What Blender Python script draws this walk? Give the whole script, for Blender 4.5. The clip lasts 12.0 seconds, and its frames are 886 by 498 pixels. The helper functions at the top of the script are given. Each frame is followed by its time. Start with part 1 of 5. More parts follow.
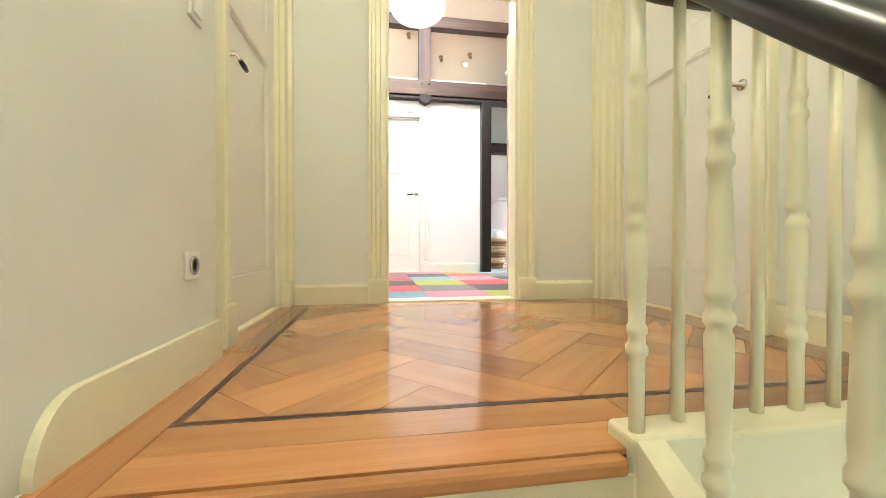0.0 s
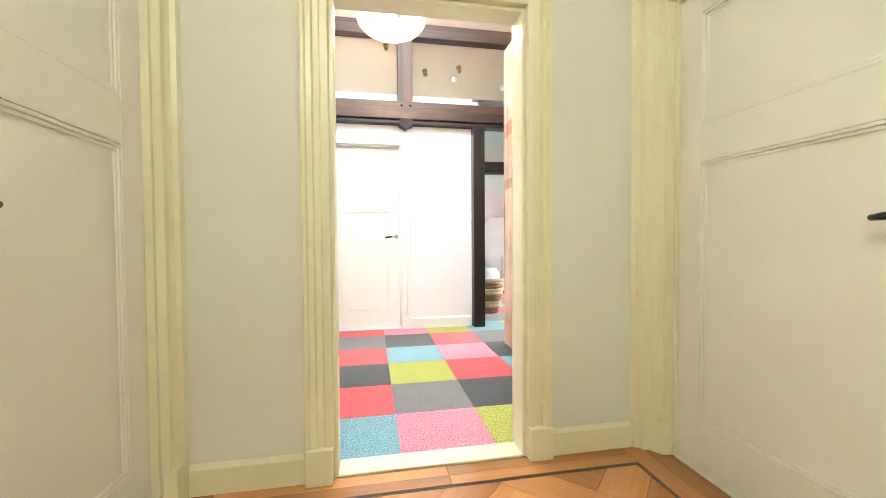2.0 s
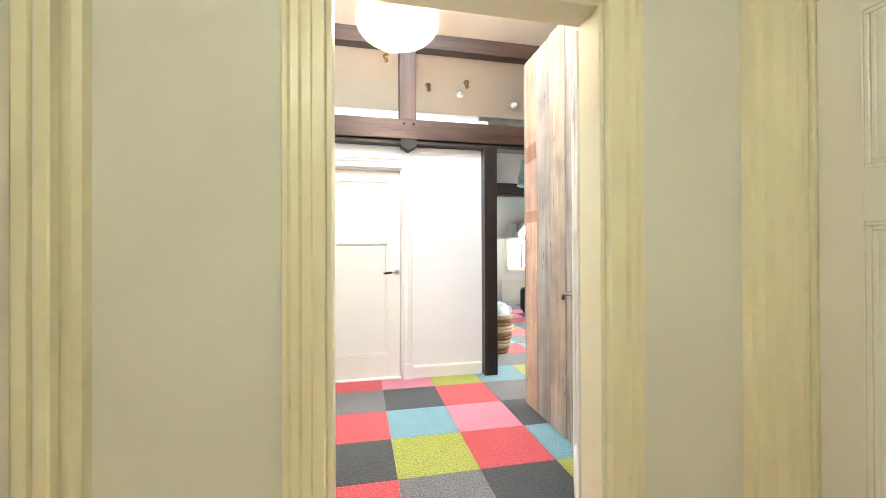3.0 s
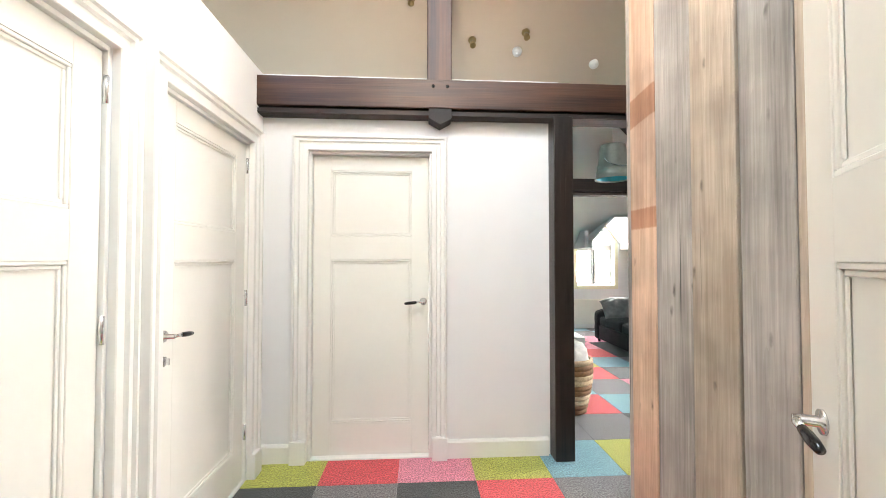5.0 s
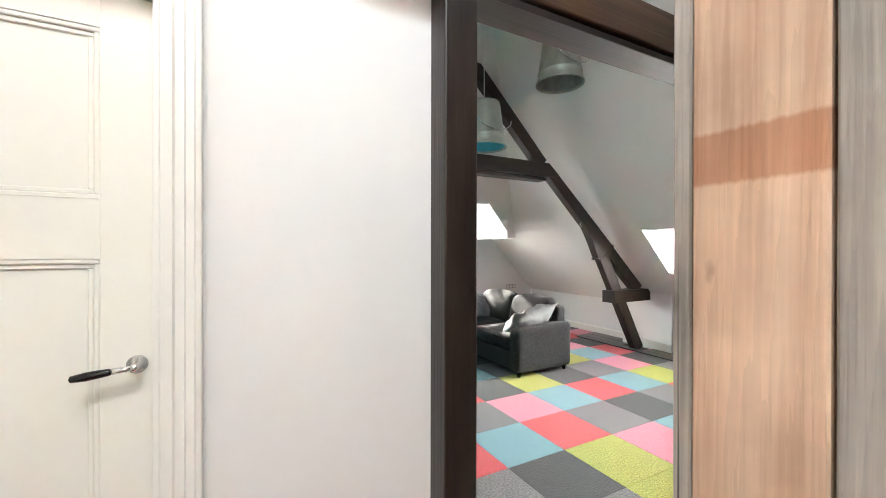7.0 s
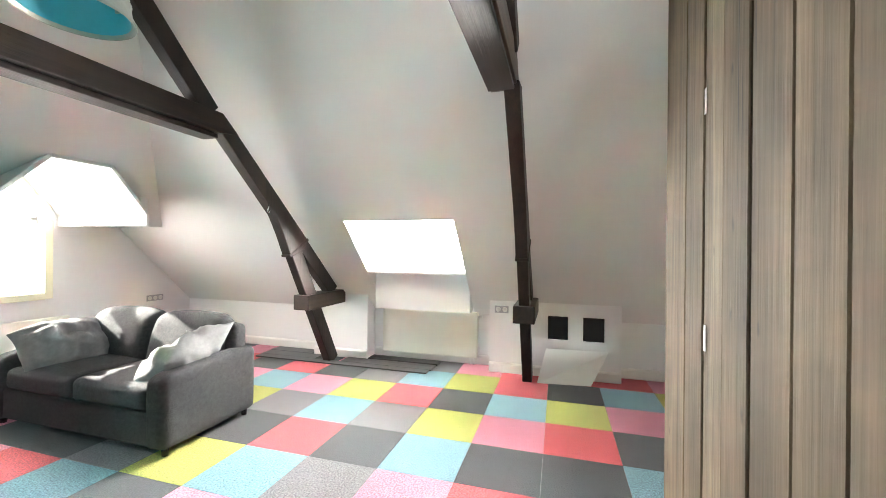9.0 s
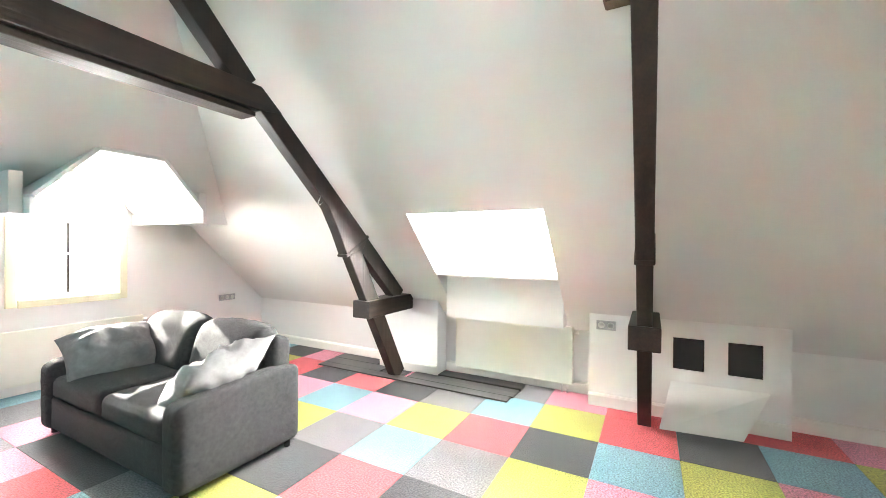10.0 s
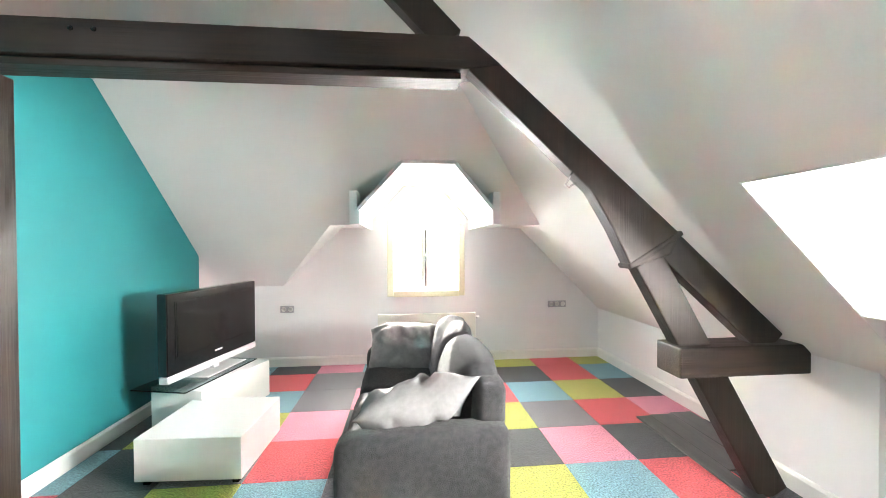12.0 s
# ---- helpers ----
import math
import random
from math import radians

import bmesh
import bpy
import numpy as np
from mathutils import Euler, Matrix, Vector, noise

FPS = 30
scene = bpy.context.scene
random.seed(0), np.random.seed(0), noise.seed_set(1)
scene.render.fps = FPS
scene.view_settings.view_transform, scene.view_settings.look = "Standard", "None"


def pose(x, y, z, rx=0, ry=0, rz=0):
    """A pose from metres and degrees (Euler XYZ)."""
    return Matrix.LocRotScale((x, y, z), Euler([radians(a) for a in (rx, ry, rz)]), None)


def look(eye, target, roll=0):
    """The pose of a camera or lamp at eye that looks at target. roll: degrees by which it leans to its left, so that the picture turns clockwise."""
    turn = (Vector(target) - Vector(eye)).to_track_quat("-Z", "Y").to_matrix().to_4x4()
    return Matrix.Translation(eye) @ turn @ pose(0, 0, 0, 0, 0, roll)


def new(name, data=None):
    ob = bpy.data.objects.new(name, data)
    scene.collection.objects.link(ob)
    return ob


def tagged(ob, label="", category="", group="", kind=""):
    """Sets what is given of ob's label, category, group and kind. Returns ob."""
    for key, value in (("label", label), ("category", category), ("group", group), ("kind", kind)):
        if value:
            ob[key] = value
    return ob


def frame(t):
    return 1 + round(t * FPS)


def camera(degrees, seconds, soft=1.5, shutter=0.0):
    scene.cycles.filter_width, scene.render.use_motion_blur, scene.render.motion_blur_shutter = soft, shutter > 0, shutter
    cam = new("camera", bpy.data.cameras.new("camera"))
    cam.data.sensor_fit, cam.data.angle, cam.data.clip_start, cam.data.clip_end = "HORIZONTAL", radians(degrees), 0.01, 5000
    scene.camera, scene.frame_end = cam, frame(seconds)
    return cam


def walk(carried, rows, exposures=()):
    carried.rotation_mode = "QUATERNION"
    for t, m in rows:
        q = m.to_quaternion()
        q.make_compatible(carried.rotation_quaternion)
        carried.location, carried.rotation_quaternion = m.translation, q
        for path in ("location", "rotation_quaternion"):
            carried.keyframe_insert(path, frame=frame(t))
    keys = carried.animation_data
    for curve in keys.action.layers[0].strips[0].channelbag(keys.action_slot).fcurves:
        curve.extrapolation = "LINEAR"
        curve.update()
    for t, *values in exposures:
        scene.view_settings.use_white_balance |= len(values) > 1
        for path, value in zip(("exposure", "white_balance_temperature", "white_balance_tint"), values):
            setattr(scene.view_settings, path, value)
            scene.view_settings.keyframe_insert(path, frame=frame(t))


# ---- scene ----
cam = camera(96.9, 12.0, soft=0.8)
PATH = [
    (0, (-0.359, -5.239, 0.382), (-0.037, -3.265, 0.363), -0.0),
    (0.5, (-0.331, -5.038, 0.563), (0.022, -3.069, 0.541), 0.0),
    (1, (-0.284, -4.833, 0.754), (0.076, -2.866, 0.726), -0.1),
    (1.5, (-0.204, -4.619, 0.891), (0.162, -2.653, 0.86), -0.2),
    (2, (-0.138, -4.397, 1.071), (0.224, -2.431, 1.02), -0.4),
    (2.5, (-0.177, -4.152, 1.266), (0.219, -2.192, 1.217), -0.1),
    (2.6, (-0.222, -4.078, 1.282), (0.197, -2.123, 1.246), -0.1),
    (4.3, (0.044, -2.925, 1.412), (0.338, -0.947, 1.465), 0.1),
    (4.5, (0.112, -2.793, 1.429), (0.344, -0.807, 1.475), -0.0),
    (5, (0.132, -2.524, 1.415), (0.255, -0.529, 1.464), 0.0),
    (5.5, (0.110, -2.229, 1.348), (0.202, -0.232, 1.408), -0.1),
    (6, (0.170, -1.885, 1.390), (0.382, 0.102, 1.437), -0.1),
    (6.5, (0.290, -1.485, 1.415), (0.875, 0.427, 1.455), -0.4),
    (7, (0.410, -1.066, 1.440), (1.351, 0.699, 1.436), 0.1),
    (7.5, (0.603, -0.694, 1.426), (1.922, 0.81, 1.437), 0.5),
    (7.7, (0.638, -0.586, 1.428), (2.119, 0.758, 1.441), 0.7),
    (9.3, (1.476, -0.018, 1.382), (3.405, 0.51, 1.381), 0.5),
    (9.5, (1.646, 0.021, 1.408), (3.553, 0.624, 1.394), 0.4),
    (10, (2.007, 0.179, 1.396), (3.774, 1.117, 1.379), 0.4),
    (10.5, (2.389, 0.335, 1.389), (3.888, 1.659, 1.372), 0.3),
    (11, (2.797, 0.407, 1.379), (3.861, 2.101, 1.369), 0.0),
    (11.5, (3.178, 0.522, 1.4), (3.759, 2.436, 1.377), 0.0),
    (12, (3.479, 0.568, 1.424), (3.673, 2.558, 1.399), -0.3),
]
walk(cam, [(t, look(eye, target, roll)) for t, eye, target, roll in PATH],
     exposures=[(0.0, 3.5), (1.5, 3.5), (2.7, 3.3), (4.3, 2.88), (5.5, 2.78), (7.7, 2.74), (9.3, 3.62), (10.0, 3.82), (10.6, 3.65), (12.0, 3.45)])

# ---- light ----
world = bpy.data.worlds.new("world")
scene.world = world
world.use_nodes = True
wn = world.node_tree
sky = wn.nodes.new("ShaderNodeTexSky")
sky.sky_type, sky.sun_disc = "NISHITA", False
sky.sun_elevation, sky.sun_rotation = radians(24.5), radians(5)
wn.nodes["Background"].inputs[1].default_value = 0.15
wn.links.new(sky.outputs[0], wn.nodes["Background"].inputs[0])


def sun_lamp(strength, direction, angle):
    d = bpy.data.lights.new("sun", "SUN")
    d.energy, d.angle, d.color = strength, radians(angle), (1, 0.95, 0.87)
    ob = new("sun", d)
    ob.matrix_world = look((0, 0, 20), Vector((0, 0, 20)) + Vector(direction))


def area_lamp(name, eye, target, w, h, watts, color=(1, 1, 1)):
    d = bpy.data.lights.new(name, "AREA")
    d.shape, d.size, d.size_y, d.energy, d.color = "RECTANGLE", w, h, watts, color
    ob = new(name, d)
    ob.matrix_world = look(eye, target)
    return ob


def bulb(name, eye, watts, radius, color):
    d = bpy.data.lights.new(name, "POINT")
    d.energy, d.shadow_soft_size, d.color = watts, radius, color
    ob = new(name, d)
    ob.location = eye


sun_lamp(5.0, (-0.08, -1, -0.46), 0.6)
DAY = (1, 0.98, 0.95)
# the sky's light, just outside the panes of the two windows
area_lamp("skylight_daylight", (5.87, 1.46, 1.41), (3.7, 1.46, 1.05), 1.08, 0.48, 78, DAY)
area_lamp("window_daylight", (3.735, 5.56, 1.45), (3.735, 3.0, 1.10), 0.74, 1.12, 13, DAY)
# daylight assumed from an unseen roof window; no opening is built for it
area_lamp("hall_roof_light", (0.40, -1.95, 4.40), (0.40, -1.75, 0.0), 1.5, 0.9, 15.5, (0.80, 0.91, 1.0))
bulb("hall_lamp_light", (0.06, -0.95, 2.97), 6.0, 0.06, (1, 0.76, 0.56))
# added lamp without a fitting, set where it evens out the landing
bulb("landing_fill", (-0.40, -4.95, 2.70), 6.4, 0.10, (1, 0.95, 0.76))

# ---- materials ----


def material(name, color, rough=0.6, metal=0.0, spread=0.06, scale=6.0, bump=0.0, bump_scale=60.0, random_value=0.0, coat=0.0):
    """Principled paint with a broad stain, a fine grain and, where asked, a shade of its own for each piece."""
    m = bpy.data.materials.new(name)
    m.use_nodes = True
    n, l = m.node_tree.nodes, m.node_tree.links
    b = n["Principled BSDF"]
    b.inputs["Roughness"].default_value, b.inputs["Metallic"].default_value = rough, metal
    b.inputs["Coat Weight"].default_value = coat
    co = n.new("ShaderNodeTexCoord")
    big, fine = n.new("ShaderNodeTexNoise"), n.new("ShaderNodeTexNoise")
    big.inputs["Scale"].default_value, fine.inputs["Scale"].default_value = scale, bump_scale
    fine.inputs["Detail"].default_value = 4
    l.new(co.outputs["Object"], big.inputs["Vector"])
    l.new(co.outputs["Object"], fine.inputs["Vector"])
    add = n.new("ShaderNodeMath")
    add.operation = "MULTIPLY_ADD"
    add.inputs[1].default_value = 0.5
    l.new(fine.outputs[0], add.inputs[0])
    l.new(big.outputs[0], add.inputs[2])
    ramp = n.new("ShaderNodeMapRange")
    ramp.inputs[1].default_value, ramp.inputs[2].default_value = 0.45, 1.05
    ramp.inputs[3].default_value, ramp.inputs[4].default_value = 1 - spread, 1 + spread
    l.new(add.outputs[0], ramp.inputs[0])
    val = ramp.outputs[0]
    if random_value:
        info = n.new("ShaderNodeObjectInfo")
        r = n.new("ShaderNodeMapRange")
        r.inputs[3].default_value, r.inputs[4].default_value = 1 - random_value, 1 + random_value
        l.new(info.outputs["Random"], r.inputs[0])
        mul = n.new("ShaderNodeMath")
        mul.operation = "MULTIPLY"
        l.new(val, mul.inputs[0])
        l.new(r.outputs[0], mul.inputs[1])
        val = mul.outputs[0]
    mix = n.new("ShaderNodeVectorMath")
    mix.operation = "SCALE"
    mix.inputs[0].default_value = color
    l.new(val, mix.inputs["Scale"])
    l.new(mix.outputs[0], b.inputs["Base Color"])
    if bump:
        bp = n.new("ShaderNodeBump")
        bp.inputs["Strength"].default_value, bp.inputs["Distance"].default_value = bump, 0.01
        l.new(fine.outputs[0], bp.inputs["Height"])
        l.new(bp.outputs[0], b.inputs["Normal"])
    return m


def wood(name, dark, light, rough=0.5, axis=2, grain=1.0, random_value=0.25, coat=0.0, bump=0.15, knots=False, cracks=0.0, stains=()):
    """Timber with long grain along one axis of the object, and pores."""
    m = bpy.data.materials.new(name)
    m.use_nodes = True
    n, l = m.node_tree.nodes, m.node_tree.links
    b = n["Principled BSDF"]
    b.inputs["Roughness"].default_value, b.inputs["Coat Weight"].default_value = rough, coat
    co, info = n.new("ShaderNodeTexCoord"), n.new("ShaderNodeObjectInfo")
    mp = n.new("ShaderNodeMapping")
    sc = [14 * grain] * 3
    sc[axis] = 0.9 * grain
    mp.inputs["Scale"].default_value = sc
    shift = n.new("ShaderNodeVectorMath")
    shift.operation = "MULTIPLY_ADD"
    shift.inputs[1].default_value = (17, 31, 23)
    l.new(info.outputs["Random"], shift.inputs[0])
    l.new(co.outputs["Object"], shift.inputs[2])
    l.new(shift.outputs[0], mp.inputs["Vector"])
    a, f = n.new("ShaderNodeTexNoise"), n.new("ShaderNodeTexNoise")
    a.inputs["Scale"].default_value, a.inputs["Detail"].default_value, a.inputs["Distortion"].default_value = 1.0, 9, 0.8
    f.inputs["Scale"].default_value, f.inputs["Detail"].default_value = 1.0, 6
    fp = n.new("ShaderNodeMapping")
    fs = [120 * grain] * 3
    fs[axis] = 2.4 * grain
    fp.inputs["Scale"].default_value = fs
    l.new(shift.outputs[0], fp.inputs["Vector"])
    l.new(mp.outputs[0], a.inputs["Vector"])
    l.new(fp.outputs[0], f.inputs["Vector"])
    s = n.new("ShaderNodeMath")
    s.operation = "MULTIPLY_ADD"
    s.inputs[1].default_value = 0.45
    l.new(f.outputs[0], s.inputs[0])
    l.new(a.outputs[0], s.inputs[2])
    ramp = n.new("ShaderNodeValToRGB")
    ramp.color_ramp.elements[0].position, ramp.color_ramp.elements[1].position = 0.5, 0.95
    ramp.color_ramp.elements[0].color, ramp.color_ramp.elements[1].color = (*dark, 1), (*light, 1)
    l.new(s.outputs[0], ramp.inputs[0])
    col = ramp.outputs[0]
    if knots:
        v = n.new("ShaderNodeTexVoronoi")
        v.inputs["Scale"].default_value = 1.0
        kp = n.new("ShaderNodeMapping")
        ks = [11.0] * 3
        ks[axis] = 4.2
        kp.inputs["Scale"].default_value = ks
        l.new(shift.outputs[0], kp.inputs["Vector"])
        kn, ka = n.new("ShaderNodeTexNoise"), n.new("ShaderNodeVectorMath")
        kn.inputs["Scale"].default_value, kn.inputs["Detail"].default_value = 26, 3
        l.new(shift.outputs[0], kn.inputs["Vector"])
        ka.operation, ka.inputs[1].default_value = "MULTIPLY_ADD", (0.16, 0.16, 0.16)
        l.new(kn.outputs["Color"], ka.inputs[0])
        l.new(kp.outputs[0], ka.inputs[2])
        l.new(ka.outputs[0], v.inputs["Vector"])
        kr = n.new("ShaderNodeMapRange")
        kr.inputs[1].default_value, kr.inputs[2].default_value = 0.02, 0.13
        kr.inputs[3].default_value, kr.inputs[4].default_value = 0.36, 1.0
        l.new(v.outputs["Distance"], kr.inputs[0])
        km = n.new("ShaderNodeVectorMath")
        km.operation = "SCALE"
        l.new(col, km.inputs[0])
        l.new(kr.outputs[0], km.inputs["Scale"])
        col = km.outputs[0]
    if cracks:
        cp, ct = n.new("ShaderNodeMapping"), n.new("ShaderNodeTexNoise")
        cs = [55.0] * 3
        cs[axis] = 0.55
        cp.inputs["Scale"].default_value = cs
        l.new(shift.outputs[0], cp.inputs["Vector"])
        l.new(cp.outputs[0], ct.inputs["Vector"])
        ct.inputs["Scale"].default_value, ct.inputs["Detail"].default_value = 1.0, 2
        cr = n.new("ShaderNodeMapRange")
        cr.inputs[1].default_value, cr.inputs[2].default_value = 0.265, 0.30
        cr.inputs[3].default_value, cr.inputs[4].default_value = 0.7 - cracks, 1.0
        l.new(ct.outputs[0], cr.inputs[0])
        cm = n.new("ShaderNodeVectorMath")
        cm.operation = "SCALE"
        l.new(col, cm.inputs[0])
        l.new(cr.outputs[0], cm.inputs["Scale"])
        col = cm.outputs[0]
        # flame figure of a sawn board
        wp, wv = n.new("ShaderNodeMapping"), n.new("ShaderNodeTexWave")
        ws = [9.0] * 3
        ws[axis] = 0.55
        wp.inputs["Scale"].default_value = ws
        l.new(shift.outputs[0], wp.inputs["Vector"])
        l.new(wp.outputs[0], wv.inputs["Vector"])
        wv.bands_direction, wv.wave_profile = "DIAGONAL", "SAW"
        wv.inputs["Scale"].default_value, wv.inputs["Distortion"].default_value = 2.6, 9.0
        wv.inputs["Detail"].default_value, wv.inputs["Detail Scale"].default_value = 3.0, 1.4
        wr = n.new("ShaderNodeMapRange")
        wr.inputs[3].default_value, wr.inputs[4].default_value = 1.03, 0.92
        l.new(wv.outputs["Fac"], wr.inputs[0])
        wm = n.new("ShaderNodeVectorMath")
        wm.operation = "SCALE"
        l.new(col, wm.inputs[0])
        l.new(wr.outputs[0], wm.inputs["Scale"])
        col = wm.outputs[0]
        # broad weathered blotches
        bt = n.new("ShaderNodeTexNoise")
        bt.inputs["Scale"].default_value, bt.inputs["Detail"].default_value = 3.2, 4
        l.new(shift.outputs[0], bt.inputs["Vector"])
        br = n.new("ShaderNodeMapRange")
        br.inputs[1].default_value, br.inputs[2].default_value = 0.3, 0.7
        br.inputs[3].default_value, br.inputs[4].default_value = 0.74, 1.22
        l.new(bt.outputs[0], br.inputs[0])
        bmul = n.new("ShaderNodeVectorMath")
        bmul.operation = "SCALE"
        l.new(col, bmul.inputs[0])
        l.new(br.outputs[0], bmul.inputs["Scale"])
        col = bmul.outputs[0]
    for z0, z1, slant in stains:
        sx, ms = n.new("ShaderNodeSeparateXYZ"), n.new("ShaderNodeMath")
        l.new(co.outputs["Object"], sx.inputs[0])
        ms.operation, ms.inputs[1].default_value = "MULTIPLY_ADD", slant
        l.new(sx.outputs[1], ms.inputs[0])
        l.new(sx.outputs[2], ms.inputs[2])
        wob = n.new("ShaderNodeMath")
        wob.operation, wob.inputs[1].default_value = "MULTIPLY_ADD", 0.012
        l.new(f.outputs[0], wob.inputs[0])
        l.new(ms.outputs[0], wob.inputs[2])
        lo, hi, both = n.new("ShaderNodeMapRange"), n.new("ShaderNodeMapRange"), n.new("ShaderNodeMath")
        lo.inputs[1].default_value, lo.inputs[2].default_value = z0, z0 + 0.008
        hi.inputs[1].default_value, hi.inputs[2].default_value = z1 + 0.008, z1
        l.new(wob.outputs[0], lo.inputs[0])
        l.new(wob.outputs[0], hi.inputs[0])
        both.operation = "MULTIPLY"
        l.new(lo.outputs[0], both.inputs[0])
        l.new(hi.outputs[0], both.inputs[1])
        mx = n.new("ShaderNodeMix")
        mx.data_type, mx.blend_type = "RGBA", "MULTIPLY"
        l.new(both.outputs[0], mx.inputs["Factor"])
        l.new(col, mx.inputs[6])
        mx.inputs[7].default_value = (0.72, 0.55, 0.46, 1)
        col = mx.outputs[2]
    r = n.new("ShaderNodeMapRange")
    r.inputs[3].default_value, r.inputs[4].default_value = 1 - random_value, 1 + random_value
    l.new(info.outputs["Random"], r.inputs[0])
    mul = n.new("ShaderNodeVectorMath")
    mul.operation = "SCALE"
    l.new(col, mul.inputs[0])
    l.new(r.outputs[0], mul.inputs["Scale"])
    l.new(mul.outputs[0], b.inputs["Base Color"])
    bp = n.new("ShaderNodeBump")
    bp.inputs["Strength"].default_value, bp.inputs["Distance"].default_value = bump, 0.01
    l.new(s.outputs[0], bp.inputs["Height"])
    l.new(bp.outputs[0], b.inputs["Normal"])
    return m


def carpet(name, color):
    """Looped pile: speckled yarn with a fine relief."""
    m = bpy.data.materials.new(name)
    m.use_nodes = True
    n, l = m.node_tree.nodes, m.node_tree.links
    b = n["Principled BSDF"]
    b.inputs["Roughness"].default_value = 0.95
    b.inputs["Sheen Weight"].default_value = 0.15
    co = n.new("ShaderNodeTexCoord")
    v, w = n.new("ShaderNodeTexNoise"), n.new("ShaderNodeTexNoise")
    v.inputs["Scale"].default_value, v.inputs["Detail"].default_value = 95, 6
    w.inputs["Scale"].default_value = 5
    l.new(co.outputs["Generated"], w.inputs["Vector"])
    l.new(co.outputs["Object"], v.inputs["Vector"])
    r = n.new("ShaderNodeMapRange")
    r.inputs[1].default_value, r.inputs[2].default_value = 0.3, 0.7
    r.inputs[3].default_value, r.inputs[4].default_value = 0.38, 1.66
    l.new(v.outputs[0], r.inputs[0])
    k = n.new("ShaderNodeMapRange")
    k.inputs[3].default_value, k.inputs[4].default_value = 0.85, 1.15
    l.new(w.outputs[0], k.inputs[0])
    mu = n.new("ShaderNodeMath")
    mu.operation = "MULTIPLY"
    l.new(r.outputs[0], mu.inputs[0])
    l.new(k.outputs[0], mu.inputs[1])
    s = n.new("ShaderNodeVectorMath")
    s.operation = "SCALE"
    s.inputs[0].default_value = color
    l.new(mu.outputs[0], s.inputs["Scale"])
    l.new(s.outputs[0], b.inputs["Base Color"])
    bp = n.new("ShaderNodeBump")
    bp.inputs["Strength"].default_value, bp.inputs["Distance"].default_value = 0.6, 0.01
    l.new(v.outputs[0], bp.inputs["Height"])
    l.new(bp.outputs[0], b.inputs["Normal"])
    return m


def glass(name, color=(1, 1, 1), rough=0.0):
    m = bpy.data.materials.new(name)
    m.use_nodes = True
    b = m.node_tree.nodes["Principled BSDF"]
    b.inputs["Base Color"].default_value = (*color, 1)
    b.inputs["Transmission Weight"].default_value = 1
    b.inputs["Roughness"].default_value = rough
    b.inputs["IOR"].default_value = 1.45
    return m


def glow(name, color, strength):
    m = bpy.data.materials.new(name)
    m.use_nodes = True
    b = m.node_tree.nodes["Principled BSDF"]
    b.inputs["Emission Color"].default_value = (*color, 1)
    b.inputs["Emission Strength"].default_value = strength
    return m


M_WALL = material("white_wall_paint", (0.80, 0.79, 0.78), 0.75, spread=0.025, scale=1.5, bump=0.05, bump_scale=180)
M_LWALL = material("landing_wall_paint", (0.73, 0.73, 0.665), 0.7, spread=0.03, scale=1.5, bump=0.05, bump_scale=180)
M_CREAM = material("cream_woodwork_paint", (0.79, 0.75, 0.55), 0.35, spread=0.03, scale=3, bump=0.03, bump_scale=40)
M_DOOR = material("cream_white_door_paint", (0.80, 0.78, 0.72), 0.35, spread=0.02, scale=3, bump=0.03, bump_scale=40)
M_TRIM = material("white_trim_paint", (0.80, 0.78, 0.74), 0.4, spread=0.02, scale=3)
M_CEIL = material("ceiling_paint", (0.74, 0.73, 0.71), 0.85, spread=0.035, scale=1.0, bump=0.05, bump_scale=120)
M_HCEIL = material("beige_ceiling_paint", (0.56, 0.475, 0.38), 0.85, spread=0.04, scale=1.0, bump=0.05, bump_scale=120)
M_TEAL = material("turquoise_wall_paint", (0.014, 0.195, 0.207), 0.65, spread=0.04, scale=2, bump=0.05, bump_scale=180)
M_BEAM = {a: wood("dark_stained_beam_" + n, (0.007, 0.0036, 0.0024), (0.028, 0.013, 0.0075), 0.55, a, 0.8, 0.15, 0.0, 0.4) for a, n in ((0, "lengthways"), (2, "upright"))}
# the beams' brown, with the hall lamp's brightness put into the colour
M_BEAM_LIT = {a: wood("lamplit_brown_beam_" + n, (0.018, 0.0075, 0.004), (0.085, 0.036, 0.018), 0.45, a, 0.8, 0.1, 0.0, 0.4) for a, n in ((0, "lengthways"), (2, "upright"))}
M_PLANK = wood("grey_old_board", (0.23, 0.21, 0.19), (0.50, 0.46, 0.42), 0.75, 2, 0.9, 0.12, 0, 0.5, True, 0.45)
M_POST = wood("black_brown_post", (0.006, 0.004, 0.003), (0.026, 0.015, 0.010), 0.4, 2, 0.8, 0.1, 0.1, 0.4)
M_PINE = wood("pine_board", (0.47, 0.30, 0.205), (0.66, 0.475, 0.35), 0.7, 2, 0.9, 0.08, 0, 0.4, True, 0.3, ((1.56, 1.655, 0.0), (2.0, 2.14, 0.1)))
M_TAN = wood("brown_weathered_board", (0.33, 0.265, 0.20), (0.56, 0.475, 0.385), 0.75, 2, 0.9, 0.14, 0, 0.5, True, 0.45)
# brown boards of the room face, shade put into their colour against the skylight
M_SHADED = wood("shaded_brown_board", (0.055, 0.040, 0.023), (0.14, 0.105, 0.062), 0.85, 2, 0.7, 0.14, 0, 0.5, True, 0.4)
M_BROWN = wood("shaded_brown_room_board", (0.040, 0.027, 0.014), (0.10, 0.070, 0.038), 0.85, 2, 0.5, 0.2, 0, 0.4, True, 0.35)
